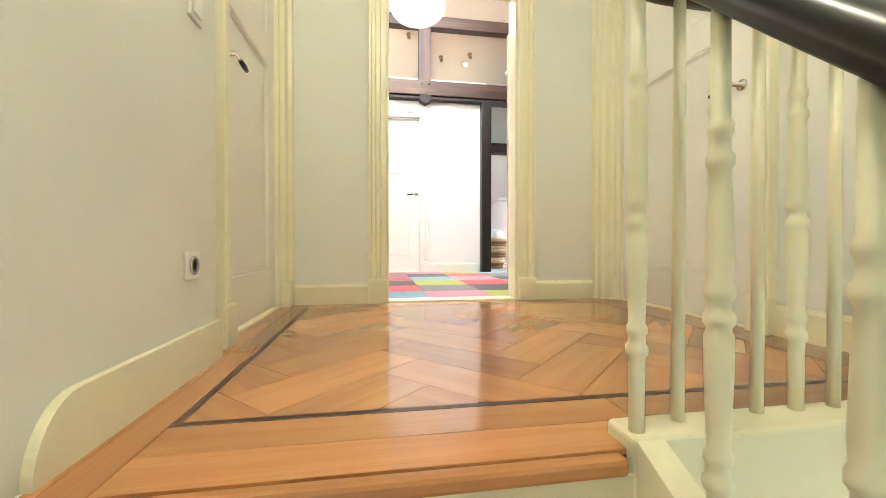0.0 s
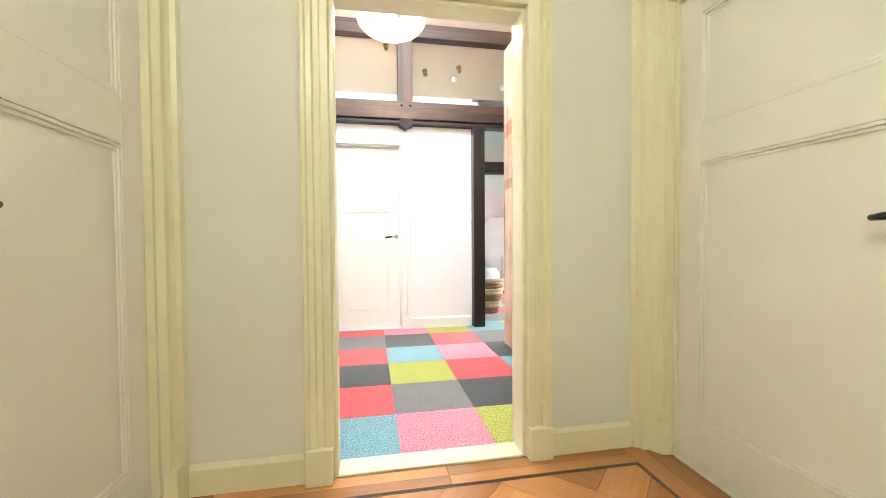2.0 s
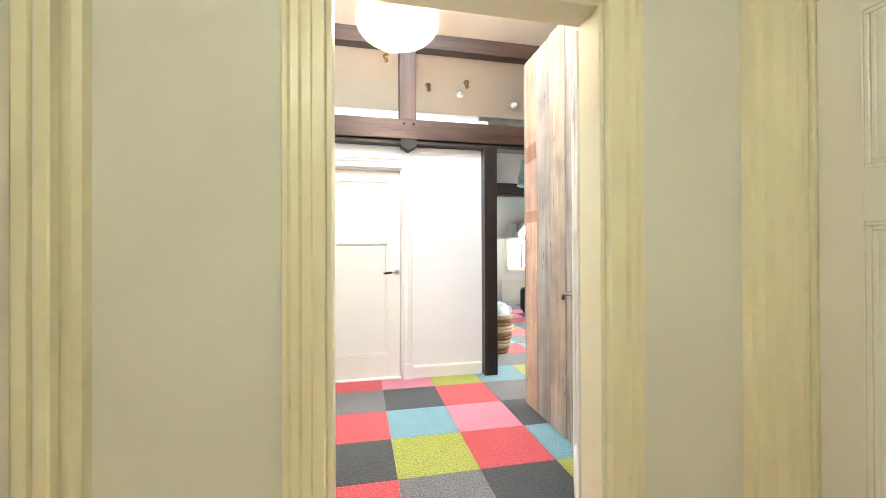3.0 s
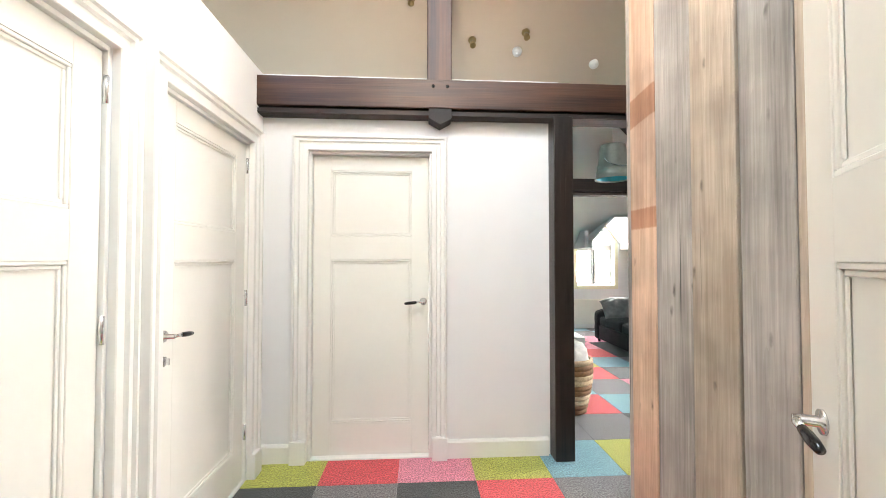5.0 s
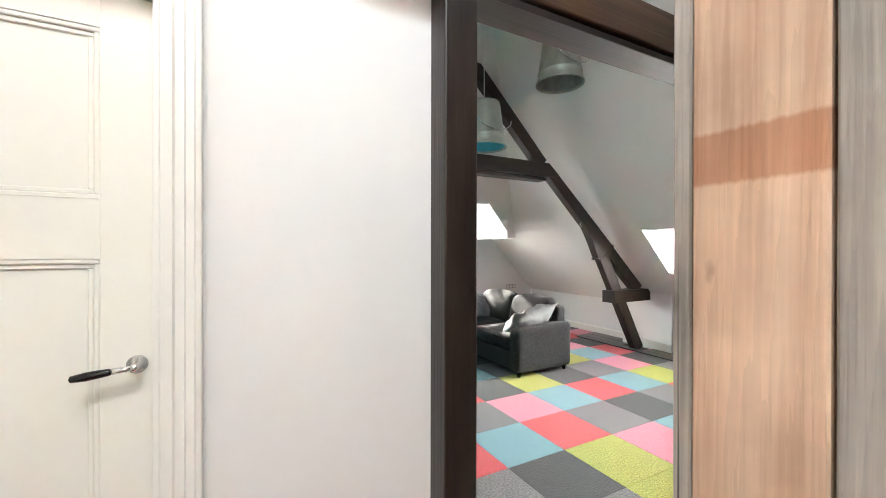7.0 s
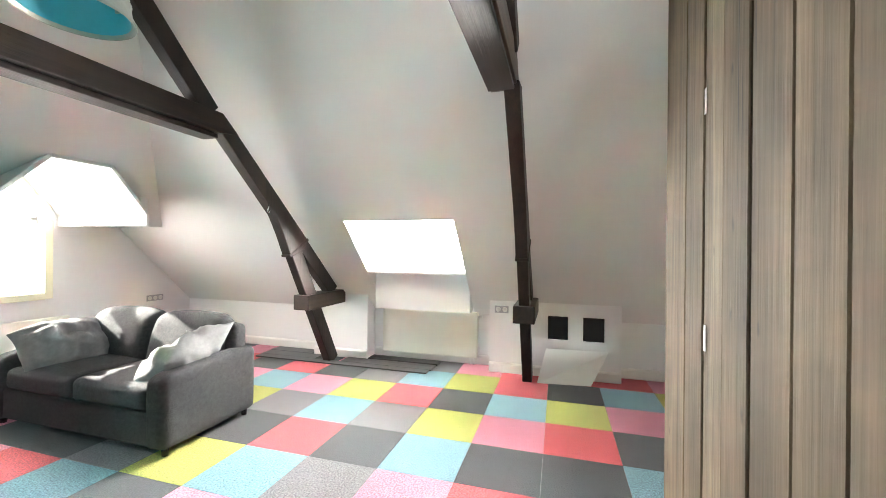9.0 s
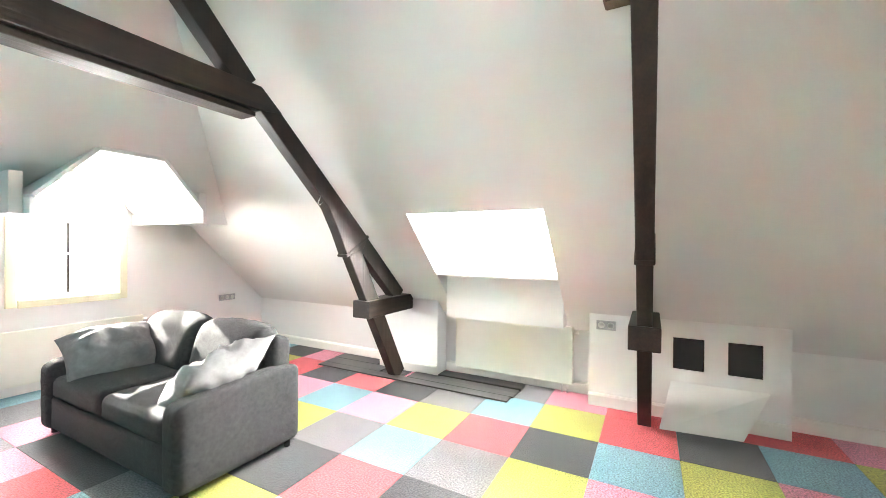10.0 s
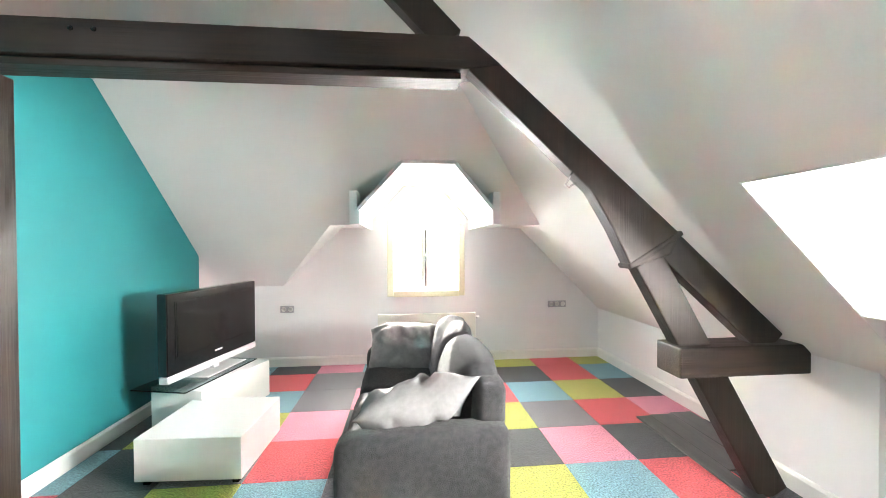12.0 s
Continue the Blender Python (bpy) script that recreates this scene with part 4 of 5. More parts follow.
def sofa():
    """Local x from seat front to back, y along its length."""
    t = thing("sofa", pose(3.15, 2.34, 0), "dark grey two-seat fabric sofa with rounded arms and loose seat cushions", "sofa")
    L, D = 1.78, 0.82
    part("base", soft_block(D - 0.06, L - 0.20, 0.24, 0.03, 0, 0.002), M_SOFA, t, "", pose(D / 2 - 0.01, L / 2, 0.175))
    for y in (0.085, L - 0.085):
        bm = soft_block(D, 0.17, 0.50, 0.05, 0.008, 0.003, 14, y)
        for v in bm.verts:
            if v.co.z > 0:
                v.co.z += 0.015 * (v.co.x / D + 0.5) - 0.035 * max(0, -v.co.x / D * 2) ** 4
        part("arm", bm, M_SOFA, t, "", pose(D / 2, y, 0.30))
    part("back_frame", soft_block(0.17, L - 0.18, 0.70, 0.06, 0, 0.003, 14), M_SOFA, t, "", pose(D - 0.09, L / 2, 0.405, 0, 3, 0))
    for k, y in enumerate((0.17 + 0.36, 0.17 + 0.36 * 3)):
        part("seat_cushion", soft_block(0.64, 0.715, 0.16, 0.05, 0.028, 0.006, 16, k * 7.0), M_SOFA, t, "", pose(0.335, y, 0.365))
        bm = soft_block(0.20, 0.725, 0.46, 0.085, 0.025, 0.008, 18, 3 + k * 5.0)
        for v in bm.verts:
            # the cushion's top rolls backwards over the frame
            u = max(0.0, v.co.z / 0.23)
            v.co.x += 0.055 * u ** 2
            v.co.z -= 0.018 * u * (2 * v.co.y / 0.725) ** 4
        part("back_cushion", bm, M_SOFA, t, "", pose(0.645, y, 0.60, 0, 12, 0))
    for x in (0.07, D - 0.07):
        for y in (0.06, L - 0.06):
            part("foot", lathe([(0.0, 0), (0.02, 0), (0.026, 0.07), (0, 0.07)], 12, None, (x, y, 0)), M_BLACK, t, "short black foot")
    return t


sofa()
tagged(part("cushion", pillow(0.64, 0.44, 0.25, 1.7, 0.6), M_CUSH, None, "", pose(3.54, 2.60, 0.565, 58, -10, 6)), "crumpled mid-grey cushion slumped against the sofa arm", "cushion", "sofa cushions")
tagged(part("cushion", pillow(0.58, 0.48, 0.34, 5.2, 0.0), M_CUSH, None, "", pose(3.46, 3.80, 0.57, -40, -4, -10)), "crumpled mid-grey cushion leaning on the far sofa arm", "cushion", "sofa cushions")


def low_table(at, w, d, h, label):
    t = thing("coffee_table", at, label, "table", "white cube tables")
    part("body", box(-w / 2, -d / 2, 0.035, w / 2, d / 2, h, 0.006), M_LACQ, t)
    for x in (-w / 2 + 0.05, w / 2 - 0.05):
        for y in (-d / 2 + 0.05, d / 2 - 0.05):
            part("foot", box(x - 0.02, y - 0.02, 0, x + 0.02, y + 0.02, 0.035, 0.003, 1), M_BLACK, t)
    return t


low_table(pose(2.215, 3.31, 0, 0, 0, -3), 0.62, 0.62, 0.29, "white lacquered cube coffee table on short feet")
low_table(pose(1.90, 4.02, 0, 0, 0, -16), 0.44, 0.80, 0.36, "white lacquered bench under the television")
tagged(part("glass_plate", box(-0.25, -0.46, 0, 0.20, 0.40, 0.010, 0.003, 1), glass("smoked_glass", (0.45, 0.55, 0.55)), None, "", pose(1.82, 4.02, 0.361, 0, 0, -13)), "smoked glass plate lying on the white bench", "glass plate")


def television():
    t = thing("television", pose(1.86, 4.09, 0.372, 0, 0, 78), "black flat television with a silver lower edge on a foot", "television")
    w, h = 1.08, 0.60
    part("bezel", box(-w / 2, -0.03, 0.10, w / 2, 0.05, 0.10 + h, 0.008), M_BLACK, t)
    part("inner_frame", box(-w / 2 + 0.075, -0.034, 0.10 + 0.115, w / 2 - 0.045, -0.0285, 0.10 + h - 0.06, 0.002, 1), M_BLACK, t)
    part("screen", box(-w / 2 + 0.088, -0.037, 0.10 + 0.128, w / 2 - 0.058, -0.0335, 0.10 + h - 0.073, 0.001, 1), M_SCREEN, t, "dark glossy screen")
    part("speaker_bar", box(-w / 2, -0.034, 0.045, w / 2, 0.045, 0.0985, 0.012), M_SILVER, t, "silver speaker bar")
    part("badge", box(-0.045, -0.0345, 0.158, 0.045, -0.030, 0.172, 0.001, 1), M_LACQ, t, "small white badge")
    part("neck", box(-0.035, -0.01, 0.012, 0.035, 0.03, 0.05, 0.006), M_SILVER, t)
    part("foot", box(-0.25, -0.12, 0.0, 0.25, 0.14, 0.012, 0.005), M_SILVER, t)


television()


def radiator(at, w, h, label):
    """Flat panel radiator standing off a wall; local x along, front at -y."""
    t = thing("radiator", at, label, "radiator", "panel radiators")
    part("front_panel", box(0, -0.10, 0, w, -0.075, h, 0.006), M_RAD, t)
    part("back_panel", box(0.01, -0.05, 0.01, w - 0.01, -0.035, h - 0.01, 0.004), M_RAD, t)
    bm = bmesh.new()
    for k in range(int(w / 0.035)):
        box(0.02 + k * 0.035, -0.0745, h - 0.012, 0.036 + k * 0.035, -0.0505, h - 0.004, bm=bm)
    part("top_grille", bm, M_RAD, t)
    for x in (0.0, w - 0.006):
        part("side_cover", box(x, -0.0745, 0.01, x + 0.006, -0.03, h - 0.002, 0.002, 1), M_RAD, t)
    part("valve", tube([(w + 0.002, -0.06, h - 0.06), (w + 0.03, -0.06, h - 0.06), (w + 0.05, -0.06, h - 0.06)], 0.017, 12), M_PLASTIC, t, "white thermostat valve")
    for x in (w - 0.10, w - 0.05):
        part("pipe", tube([(x, -0.06, 0.02), (x, -0.06, -0.085)], 0.009), M_PLASTIC, t)
    for x in (0.2, w - 0.2):
        part("wall_bracket", box(x, -0.036, 0.05, x + 0.03, 0.0, h - 0.08, 0.002, 1), M_RAD, t)


radiator(pose(3.16, 5.309, 0.10), 1.16, 0.50, "white flat panel radiator under the gable window")
radiator(pose(5.927, 2.045, 0.09, 0, 0, -90), 1.22, 0.55, "wide white panel radiator under the roof window")


def bucket_lamp(at, drop, inside, label):
    """A zinc pail hung upside down from a cord; local origin at the rim's centre."""
    t = thing("pendant_lamp", at, label, "pendant lamp", "bucket lamps")
    H, R, r = 0.39, 0.188, 0.132
    shell = part("shade", lathe([(R + 0.008, 0.0), (R + 0.008, 0.012), (R, 0.016), (R - 0.012, 0.085), (R - 0.008, 0.092), (R - 0.014, 0.100), (r + 0.006, H - 0.02), (r, H), (0.012, H + 0.004), (0.012, H - 0.006), (r - 0.01, H - 0.01), (R - 0.006, 0.012), (R + 0.008, 0.0)], 40), M_ZINC, t)
    part("lining", lathe([(R - 0.010, 0.014), (r - 0.012, H - 0.014), (0.02, H - 0.016)], 40, caps=False), inside, t)
    part("cord", tube([(0, 0, H), (0, 0, H + drop)], 0.004, 6), M_PLASTIC, t)
    part("socket", lathe([(0, H - 0.12), (0.022, H - 0.12), (0.022, H - 0.02), (0, H - 0.02)], 14), M_PLASTIC, t)
    part("bulb", lathe([(0, H - 0.24), (0.02, H - 0.235), (0.032, H - 0.20), (0.026, H - 0.16), (0.014, H - 0.125), (0, H - 0.122)], 16), M_LINEN, t)
    for s in (-1, 1):
        part("ear", box(s * (R - 0.02) - 0.012, -0.02, 0.10, s * (R - 0.02) + 0.012, 0.02, 0.15, 0.004, 1), M_ZINC, t)
    arc = [(0.175 * math.cos(a), -0.15 - 0.03 * math.sin(a), 0.12 - 0.10 * math.sin(a) + 0.10) for a in [math.pi * k / 12 for k in range(13)]]
    part("handle", tube(arc, 0.005, 6), M_CHROME, t, "wire pail handle")


bucket_lamp(pose(2.80, 1.36, 2.80), 0.8, M_ZINCIN, "pale green zinc bucket hung upside down as a lamp")
bucket_lamp(pose(2.33, 1.78, 2.31), 1.5, M_ZINCBLUE, "pale green zinc bucket lamp with a blue inside")


def hall_lamp():
    t = thing("ceiling_lamp", pose(0.06, -0.95, 2.98), "pressed crystal glass bowl lamp hanging from a rod", "pendant lamp")
    prof = []
    for k in range(23):
        a = -math.pi / 2 + math.pi * 0.86 * k / 22
        prof.append((max(0.001, 0.30 * math.cos(a)), 0.17 * math.sin(a)))
    bm = lathe(prof, 72)
    for v in bm.verts:
        q = math.atan2(v.co.y, v.co.x)
        k = 1 + 0.022 * math.sin(q * 36) * math.sin(v.co.z * 95)
        v.co.x *= k
        v.co.y *= k
    part("bowl", bm, M_CRYSTAL, t).visible_shadow = False
    part("gallery", lathe([(0.08, 0.145), (0.13, 0.15), (0.13, 0.165), (0.05, 0.19), (0.02, 0.22), (0.0, 0.22)], 30), M_CHROME, t, "metal gallery ring")
    part("rod", tube([(0, 0, 0.2), (0, 0, TOP - 2.98)], 0.008, 8), M_CHROME, t)
    part("bulb", lathe([(0, -0.03), (0.03, -0.02), (0.045, 0.02), (0.03, 0.07), (0.014, 0.11), (0, 0.12)], 18), M_BULB, t, "lit warm bulb")


hall_lamp()


def basket():
    t = thing("laundry_basket", pose(1.545, 1.10, 0), "round wicker basket in brown and pale bands", "basket")
    n = 11
    for k in range(n):
        z0, z1 = 0.50 * k / n, 0.50 * (k + 1) / n
        r0 = 0.130 + 0.068 * math.sin(math.pi * 0.62 * z0 / 0.5)
        r1 = 0.130 + 0.068 * math.sin(math.pi * 0.62 * z1 / 0.5)
        m = (r0 + r1) / 2 + 0.011
        bm = lathe([(r0, z0), (m, z0 + 0.012), (m, z1 - 0.012), (r1, z1)] + [(r1 - 0.012, z1), (r0 - 0.012, z0), (r0, z0)], 36)
        part("woven_band", bm, M_BASKET if k % 4 < 2 else M_BASKET2, t)
    part("bottom", lathe([(0, 0.004), (0.122, 0.004), (0.122, 0.016), (0, 0.016)], 30), M_BASKET, t)


basket()
bm = soft_block(0.30, 0.30, 0.24, 0.10, 0.04, 0.025, 14, 4.0)
tagged(part("linen", bm, M_LINEN, None, "", pose(1.545, 1.10, 0.49, 5, 8, 20)), "crumpled white linen heaped in the wicker basket", "linen")

# laminate boards along the knee wall
rnd = random.Random(11)
for x0, y0, x1, y1, h in ((5.345, 1.30, 5.465, 3.58, 0.018), (5.47, 1.28, 5.66, 2.44, 0.018), (5.47, 2.80, 5.66, 3.60, 0.016), (5.665, 1.27, 5.82, 2.17, 0.030), (5.665, 2.98, 5.85, 3.62, 0.016)):
    tagged(part("laminate_board", box(x0, y0, 0.003, x1, y1, h, 0.003, 1), M_LAM, None), "black laminate floor board laid loose along the wall", "floor board", "loose laminate boards")

# pier vents, the sheet that leans on the pier
for y in (0.009, -0.357):
    t = thing("vent", pose(5.699, y, 0.42, 0, 0, -90), "square black ventilation opening in the white pier", "vent", "pier vents")
    part("recess", box(0.0, -0.004, 0, 0.20, 0.0, 0.24, 0.001, 1), M_HOLE, t)
    part("rim", box(-0.006, -0.002, -0.006, 0.206, 0.0005, 0.246, 0.0005, 1), M_BLACK, t)
bm = prism([(5.44, 0.11, 0.002), (5.50, -0.42, 0.002), (5.675, -0.60, 0.31), (5.675, 0.03, 0.30)], (0.008, 0.0, 0.010))
tagged(part("hardboard_sheet", bm, M_LACQ), "white hardboard sheet leaning on the white pier", "sheet")


def socket_plate(at, n, mat, label, category="socket"):
    t = thing("wall_socket", at, label, category, "wall sockets")
    part("plate", box(0, -0.010, 0, 0.075 * n + 0.006, 0, 0.082, 0.003), mat, t)
    for k in range(n):
        c = 0.0405 + 0.075 * k
        part("ring", lathe([(0.0, 0.0), (0.018, 0.0), (0.020, 0.004), (0.027, 0.004), (0.028, 0.0)], 20, None, (0, 0, 0), "y"), M_GREYP if mat is M_PLASTIC else M_PLASTIC, t, "", pose(c, -0.0102, 0.041) @ Matrix.Diagonal((1, -1, 1, 1)))
    return t


socket_plate(pose(2.03, 5.309, 0.63), 2, M_GREYP, "grey double socket on the gable wall")
socket_plate(pose(5.25, 5.309, 0.63), 3, M_GREYP, "grey triple socket on the gable wall")
socket_plate(pose(5.699, 0.60, 0.67, 0, 0, -90), 2, M_GREYP, "grey double socket on the white pier")
t = socket_plate(pose(-0.904, -3.945, 0.282, 0, 0, 90) @ Matrix.Translation((-0.081, 0, 0)), 1, M_PLASTIC, "white single wall socket beside the stairs")
t = thing("light_switch", pose(-0.904, -4.0, 1.05, 0, 0, 90), "white rocker light switch with a dark edge", "switch")
part("plate", box(0, -0.010, 0, 0.085, 0, 0.085, 0.003), M_PLASTIC, t)
part("rocker", box(0.015, -0.016, 0.015, 0.07, -0.0095, 0.07, 0.003), M_PLASTIC, t)

# ceiling fittings over the hall, standing square to its sloping ceiling
tilt = -math.degrees(math.atan(HALL_S))
for x, y, kind in ((0.98, 0.80, 0), (1.70, 0.88, 0), (0.07, 0.46, 1), (0.58, 0.73, 1), (1.02, 0.66, 1)):
    at = pose(x, y, hall_z(y), 180 + tilt, 0, 0)
    if kind == 0:
        t = thing("smoke_detector", at, "white round smoke detector on the sloping ceiling", "smoke detector", "smoke detectors")
        part("housing", lathe([(0, 0.038), (0.026, 0.038), (0.038, 0.027), (0.042, 0.0), (0, 0)], 22), M_PLASTIC, t)
        part("sensor", lathe([(0, 0.048), (0.016, 0.046), (0.018, 0.0385), (0, 0.0385)], 14), M_PLASTIC, t)
    else:
        t = thing("spot_light", at, "small brass spot light on the sloping ceiling", "spot light", "ceiling spots")
        part("rose", lathe([(0, 0.012), (0.03, 0.012), (0.035, 0.0), (0, 0)], 18), M_BRASS, t)
        part("head", lathe([(0, 0.02), (0.018, 0.02), (0.026, 0.08), (0.022, 0.08), (0.015, 0.03), (0, 0.03)], 16), M_BRASS, t)

# ---- stairs and balustrade ----
RISE, GO, N = 0.19, 0.215, 9
stair = thing("staircase", pose(0, 0, 0), "white painted stairs with oiled wooden treads", "stairs", kind="structure")
for k in range(N):
    y1 = -4.57 - GO * k
    z = -RISE * (k + 1)
    part("riser", box(-0.90, y1 - 0.02, z, 0.10, y1 - 0.001, z + RISE - 0.036 * (k == 0) - 0.001, 0.002, 1), M_CREAM, stair)
    part("tread", box(-0.90, y1 - GO - 0.03, z - 0.035, 0.10, y1 - 0.021, z, 0.008), M_PARQ[0], stair)
part("nosing", box(-0.90, -4.605, -0.035, 0.085, -4.571, 0.0, 0.010), M_PARQ[0], stair)
bm = bmesh.new()
prism([(0.10, -4.60, 0.028), (0.10, -4.60, -0.30), (0.10, -4.60 - GO * N, -0.30 - RISE * N), (0.10, -4.60 - GO * N, 0.06 - RISE * N), (0.10, -4.76, -0.05)], (0.055, 0, 0), bm)
part("string_board", bm, M_CREAM, stair)
bm = bmesh.new()
box(0.10, -4.60, -0.30, 1.31, -4.50, 0.030, 0.012, 3, bm)
tagged(part("kerb", bm, M_CREAM), "white painted kerb under the landing balustrade", "kerb", kind="structure")
wall_xz("wall_stairwell", "plain cream wall closing the stairwell", -7.6, -7.5, -1.12, 1.43, 2.9, [], M_LWALL)
tagged(part("stairwell_floor", box(-1.12, -7.6, -2.2, 1.43, -4.57, -2.1), M_LWALL), "lower floor at the foot of the stairs", "floor", kind="structure")
for x0, x1 in ((-1.12, -0.90), (1.31, 1.43)):
    tagged(part("stairwell_wall", box(x0, -7.6, -2.1, x1, -4.45, -0.001), M_LWALL), "cream stairwell wall below the landing", "wall", kind="structure")

TURNED = [(0.0, 0), (0.015, 0), (0.0155, 0.12), (0.0165, 0.145), (0.026, 0.152), (0.027, 0.164), (0.018, 0.172), (0.017, 0.186), (0.024, 0.192), (0.024, 0.203), (0.0165, 0.210), (0.0185, 0.24), (0.0235, 0.32), (0.024, 0.375), (0.018, 0.386), (0.027, 0.394), (0.027, 0.406), (0.017, 0.414), (0.017, 0.424), (0.0265, 0.432), (0.0265, 0.444), (0.019, 0.452), (0.0225, 0.48), (0.019, 0.56), (0.0150, 0.615), (0.0225, 0.624), (0.0225, 0.636), (0.0145, 0.643), (0.0145, 0.662), (0.0205, 0.670), (0.0205, 0.680), (0.013, 0.688), (0.0125, 0.845), (0.0, 0.845)]
TURNED = [(0.0130 + (r - 0.0130) * 0.55 if r else 0.0, h) for r, h in TURNED]
PLAIN = [(0.0, 0), (0.0125, 0), (0.0115, 0.845), (0.0, 0.845)]
balusters = thing("balustrade", pose(0, 0, 0), "white turned balusters under a black handrail", "balustrade")
shared = {}
for name, prof in (("turned", TURNED), ("plain", PLAIN)):
    ob = part("baluster", lathe(prof, 16), M_CREAM, balusters)
    shared[name] = ob
spots = [("turned", 0.123, -4.565, 0.025), ("plain", 0.236, -4.535, 0.03)]
spots += [("turned" if k % 2 == 0 else "plain", 0.33 + 0.098 * k, -4.53, 0.03) for k in range(10)]
for k in range(5):
    spots.append(("turned", 0.130, -4.74 - 0.18 * k, -0.125 - 0.17 * k))
used = set()
for kind, x, y, z in spots:
    src = shared[kind]
    if kind in used:
        o = new("baluster", src.data)
        o.parent = balusters
    else:
        o = src
        used.add(kind)
    o.matrix_basis = pose(x, y, z)


def rail(points, name):
    """A moulded handrail swept along points: broad rounded top over a narrower bead."""
    half = [(0.0, -0.018), (0.018, -0.018), (0.024, -0.012), (0.026, 0.0), (0.032, 0.008), (0.041, 0.014), (0.044, 0.026), (0.042, 0.038), (0.034, 0.050), (0.020, 0.060), (0.0, 0.064)]
    half = [(a * 0.86, 0.064 - (0.064 - b) * 0.76) for a, b in half]
    prof = half + [(-a, b) for a, b in half[-2:0:-1]]
    bm = bmesh.new()
    raw = [Vector(p) for p in points]
    pts = []
    for i in range(len(raw) - 1):
        a, b, c, e = raw[max(i - 1, 0)], raw[i], raw[i + 1], raw[min(i + 2, len(raw) - 1)]
        for k in range(6):
            u = k / 6
            pts.append(0.5 * (2 * b + (c - a) * u + (2 * a - 5 * b + 4 * c - e) * u * u + (3 * b - a - 3 * c + e) * u ** 3))
    pts.append(raw[-1])
    rings = []
    for i, p in enumerate(pts):
        d = (pts[min(i + 1, len(pts) - 1)] - pts[max(i - 1, 0)]).normalized()
        s = d.cross(Vector((0, 0, 1))).normalized()
        u = s.cross(d)
        rings.append([bm.verts.new(p + s * a + u * b) for a, b in prof])
    for a, b in zip(rings, rings[1:]):
        for k in range(len(prof)):
            bm.faces.new((a[k], a[(k + 1) % len(prof)], b[(k + 1) % len(prof)], b[k])).smooth = True
    bm.faces.new(rings[0][::-1])
    bm.faces.new(rings[-1])
    bmesh.ops.recalc_face_normals(bm, faces=bm.faces[:])
    return part(name, bm, M_RAIL, balusters, "black painted moulded handrail")


path = [(0.130, -5.62, -0.12), (0.130, -5.2, 0.28), (0.130, -4.92, 0.545), (0.130, -4.76, 0.70), (0.129, -4.67, 0.785), (0.129, -4.62, 0.832), (0.132, -4.58, 0.862), (0.146, -4.55, 0.872), (0.175, -4.535, 0.872), (0.23, -4.53, 0.870), (0.34, -4.53, 0.868), (0.7, -4.53, 0.868), (1.30, -4.53, 0.868)]
rail(path, "handrail")

# ---- parquet ----
X0, X1, Y0, Y1 = -0.775, 1.085, -4.315, -2.765      # herringbone field inside the inlay


def plank(x0, y0, x1, y1, mat, top=0.0):
    part("parquet_strip", box(x0 + 0.0008, y0 + 0.0008, -0.011, x1 - 0.0008, y1 - 0.0008, top, 0.0012, 1), mat, PARQUET)


PARQUET = bpy.data.objects["landing_floor"]
for a, b in ((-4.57, -3.75), (-3.75, -2.60)):
    plank(-1.0 if a > -3.8 else -0.90, a, X0 - 0.10, b, M_PARQ[1])
    plank(X0 - 0.10, a, X0 - 0.022, b, M_PARQ[1])
    plank(X1 + 0.022, a, X1 + 0.12, b, M_PARQ[1])
    plank(X1 + 0.12, a, 1.31, b, M_PARQ[1])
for a, b in ((X0 - 0.022, 0.2), (0.2, X1 + 0.022)):
    plank(a, -4.57, b, -4.455, M_PARQ[0])
    plank(a, -4.455, b, Y0 - 0.022, M_PARQ[0])
    plank(a, Y1 + 0.022, b, Y1 + 0.09, M_PARQ[0])
    plank(a, Y1 + 0.09, b, -2.60, M_PARQ[0])
for x0, y0, x1, y1 in ((X0 - 0.022, Y0 - 0.022, X1 + 0.022, Y0), (X0 - 0.022, Y1, X1 + 0.022, Y1 + 0.022), (X0 - 0.022, Y0, X0, Y1), (X1, Y0, X1 + 0.022, Y1)):
    plank(x0, y0, x1, y1, M_INLAY)


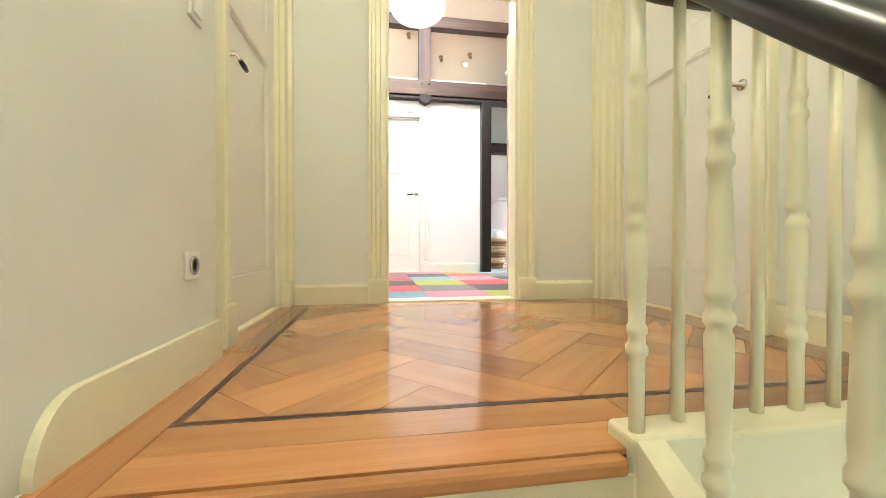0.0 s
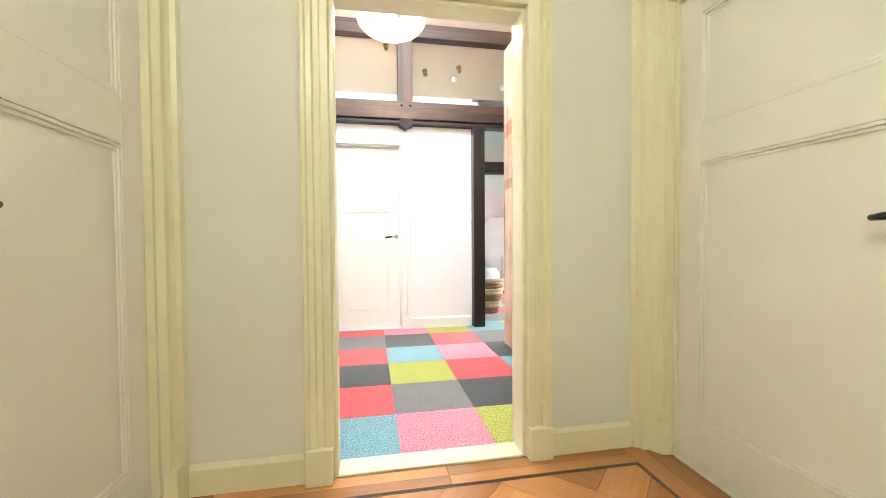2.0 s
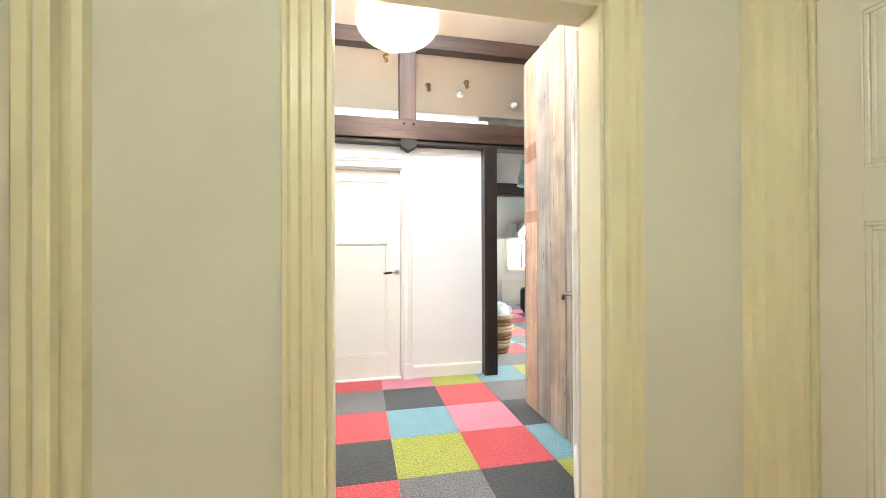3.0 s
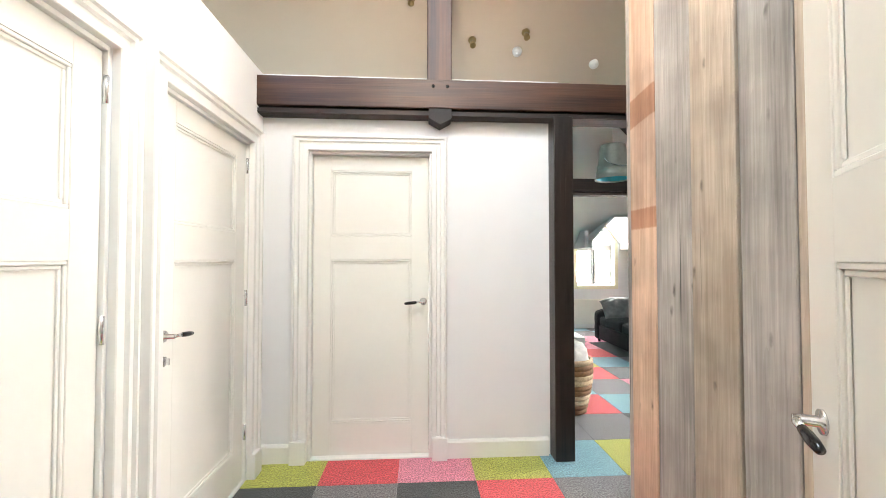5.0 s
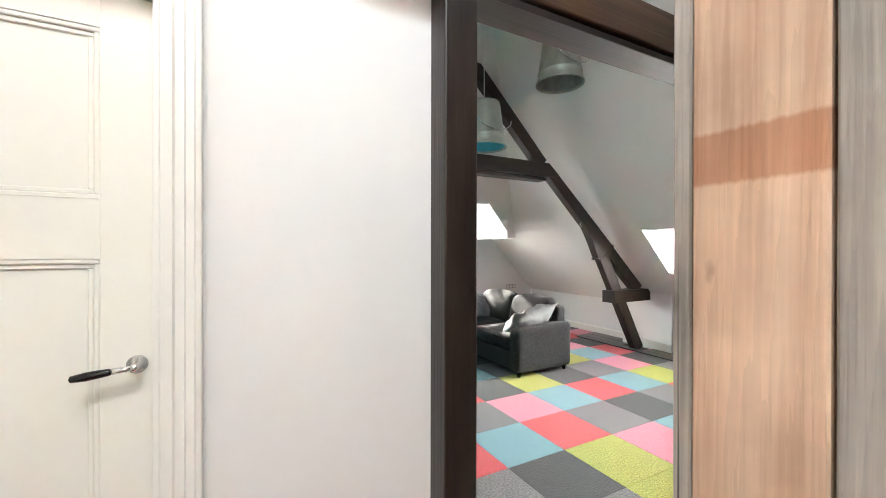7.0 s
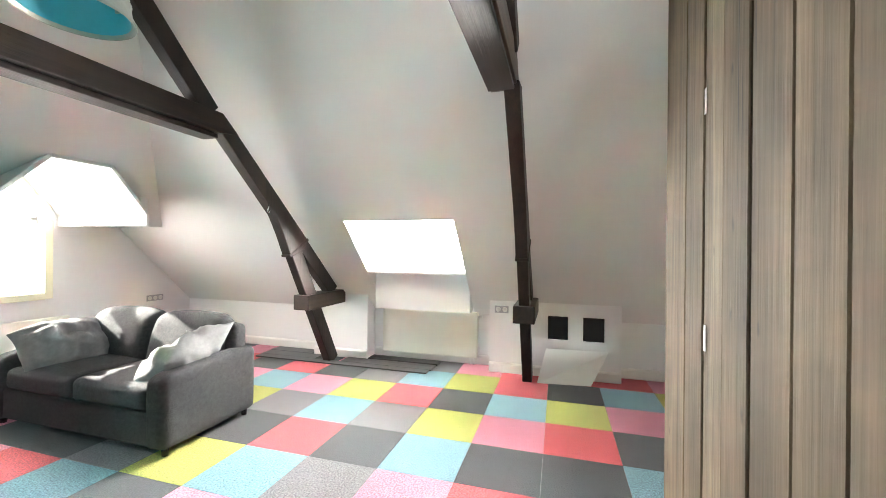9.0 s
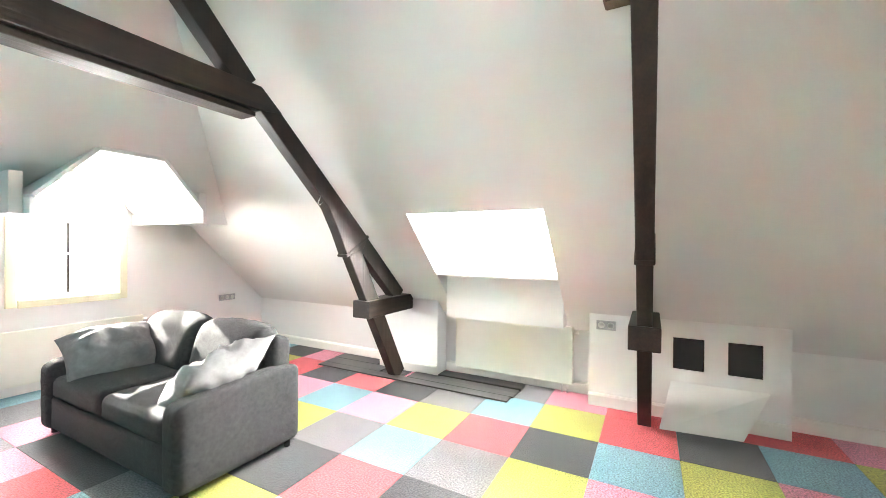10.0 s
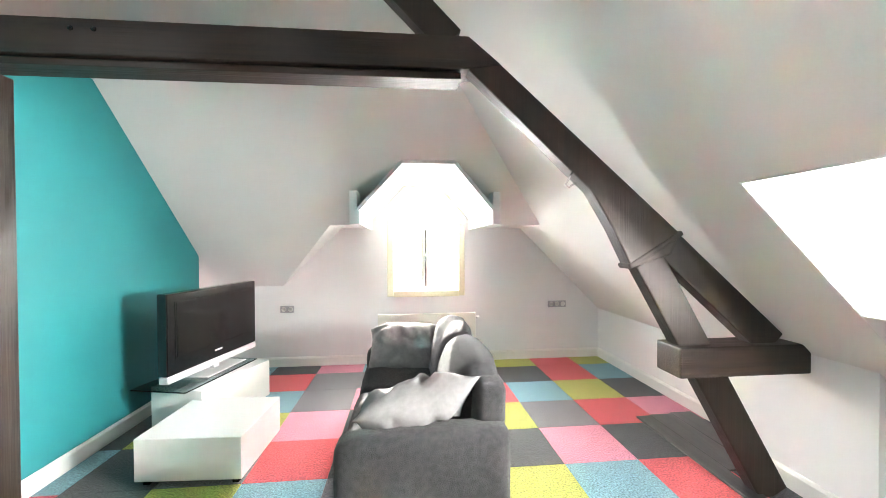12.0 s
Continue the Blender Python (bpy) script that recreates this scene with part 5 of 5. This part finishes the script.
def herringbone(w, l):
    c = math.sqrt(0.5)
    cx, cy = (X0 + X1) / 2, (Y0 + Y1) / 2
    for i in range(-14, 15):
        for j in range(-6, 7):
            for turn in (0, 1):
                # the usual block lattice, turned by 45 degrees
                u, v = i * w + j * l, i * w - j * l
                r = (u, v, u + l, v + w) if not turn else (u, v + w, u + w, v + w + l)
                own = box(r[0] + 0.0008, r[1] + 0.0008, -0.011, r[2] - 0.0008, r[3] - 0.0008, 0.0)
                bmesh.ops.transform(own, matrix=Matrix.Translation((cx, cy, 0)) @ Matrix.Rotation(radians(45), 4, "Z"), verts=own.verts[:])
                mid = sum((vv.co for vv in own.verts), Vector()) / 8
                if not (X0 - l < mid.x < X1 + l and Y0 - l < mid.y < Y1 + l):
                    own.free()
                    continue
                for co, no in (((X0, 0, 0), (-1, 0, 0)), ((X1, 0, 0), (1, 0, 0)), ((0, Y0, 0), (0, -1, 0)), ((0, Y1, 0), (0, 1, 0))):
                    g = bmesh.ops.bisect_plane(own, geom=own.verts[:] + own.edges[:] + own.faces[:], plane_co=co, plane_no=no, clear_outer=True)
                if len(own.faces) < 3:
                    own.free()
                    continue
                mid = sum((vv.co for vv in own.verts), Vector()) / len(own.verts)
                back = Matrix.Translation(mid) @ Matrix.Rotation(radians(45), 4, "Z")
                bmesh.ops.transform(own, matrix=back.inverted(), verts=own.verts[:])
                part("parquet_block", own, M_PARQ[turn], PARQUET, "", back)


herringbone(0.18, 0.54)

# ---- carpet tiles ----
KEY = dict(r="red", p="pink", g="green", b="blue", d="dark", l="grey")
# rows of half-metre squares, from x = -1.0 eastwards; '.' is picked by chance
ROWS = {
    10: ".....gbdp.bgrg", 9: "....bgrdlbdgbd".replace("b", "l", 1), 8: ".....bbl.rbgdb", 7: "....dggp.glrpd",
    6: "....bdlrd.pdld", 5: "....rdgbldbrld", 4: "....d.rdgdlpdp", 3: "......lpbrbgld", 2: "....drbrldlrbl",
    1: "....ldgdgpbgdg"[:14], 0: "grpgbgl.rdpbrr", -1: "dldrll.bgdrgdr", -2: "lrbpdrbg.bdpbr", -3: "gdgrbpdlgr.bgd",
    -4: "brldgbrdplgb.l", -5: "dbpgrldbgpr.db",
}
FIXED = {(9, -1): "g", (9, 0): "b", (9, 1): "d", (9, 2): "r", (9, 3): "g", (9, 4): "p", (9, 5): "b", (10, -1): "d", (10, 0): "r", (10, 1): "g", (10, 2): "b", (10, 3): "l", (10, 4): "d",
         (8, -1): "r", (8, 0): "p", (8, 1): "g", (8, 2): "l", (8, 3): "b", (8, 4): "l", (8, 5): "g", (8, -2): "d", (7, 0): "d", (7, 1): "b", (7, 2): "d", (7, 3): "r", (7, 4): "d",
         (6, 0): "r", (6, 1): "p", (6, 2): "l", (6, 3): "b", (6, 4): "g", (5, 1): "g", (5, 2): "r", (5, 3): "p", (5, 4): "d", (5, 5): "b", (4, 1): "d", (4, 2): "b", (4, 3): "l", (4, 4): "r",
         (3, 2): "r", (3, 1): "l", (3, 0): "g", (10, 5): "r", (11, 1): "p", (11, 2): "l", (10, -2): "b", (9, -2): "p", (10, -3): "g", (11, -1): "r", (11, -2): "r", (11, -3): "p",
         (9, 6): "p", (8, 6): "d", (10, 6): "d"}
FIXED.update({(8, 7): "g", (9, 7): "l", (10, 7): "r", (11, 7): "p", (8, 8): "r", (9, 8): "b", (10, 8): "g", (11, 8): "d", (9, 9): "d", (10, 9): "r", (11, 9): "b", (9, 10): "g", (10, 10): "r", (11, 10): "g",
              (4, 5): "g", (5, 6): "r", (4, 6): "l", (5, 7): "p", (4, 7): "g", (5, 8): "l", (4, 8): "b", (4, 9): "r", (5, 9): "l", (3, 9): "g", (4, 10): "d", (5, 10): "p", (3, 10): "b", (6, 10): "b", (3, 8): "r"})
rnd = random.Random(7)
meshes = {}
for j in range(-5, 11):
    for i in range(-2, 12):
        c = FIXED.get((i, j)) or ROWS[j][i + 2:i + 3] or "."
        if c not in KEY:
            c = rnd.choice("rpgbddl")
        x0, x1 = max(-1.0, 0.5 * i), min(5.94, 0.5 * i + 0.5)
        y0, y1 = max(-2.47, 0.5 * j), min(5.31, 0.5 * j + 0.5)
        if x1 - x0 < 0.02 or y1 - y0 < 0.02:
            continue
        key = (c, round(x1 - x0, 3), round(y1 - y0, 3))
        if key in meshes:
            o = new("carpet_tile", meshes[key])
            o.parent = FLOOR
        else:
            o = part("carpet_tile", box(0.0007, 0.0007, -0.0058, x1 - x0 - 0.0007, y1 - y0 - 0.0007, 0.0, 0.0015, 1), CARPET[KEY[c]], FLOOR)
            meshes[key] = o.data
        o.matrix_basis = pose(x0, y0, 0.0006 * rnd.random())
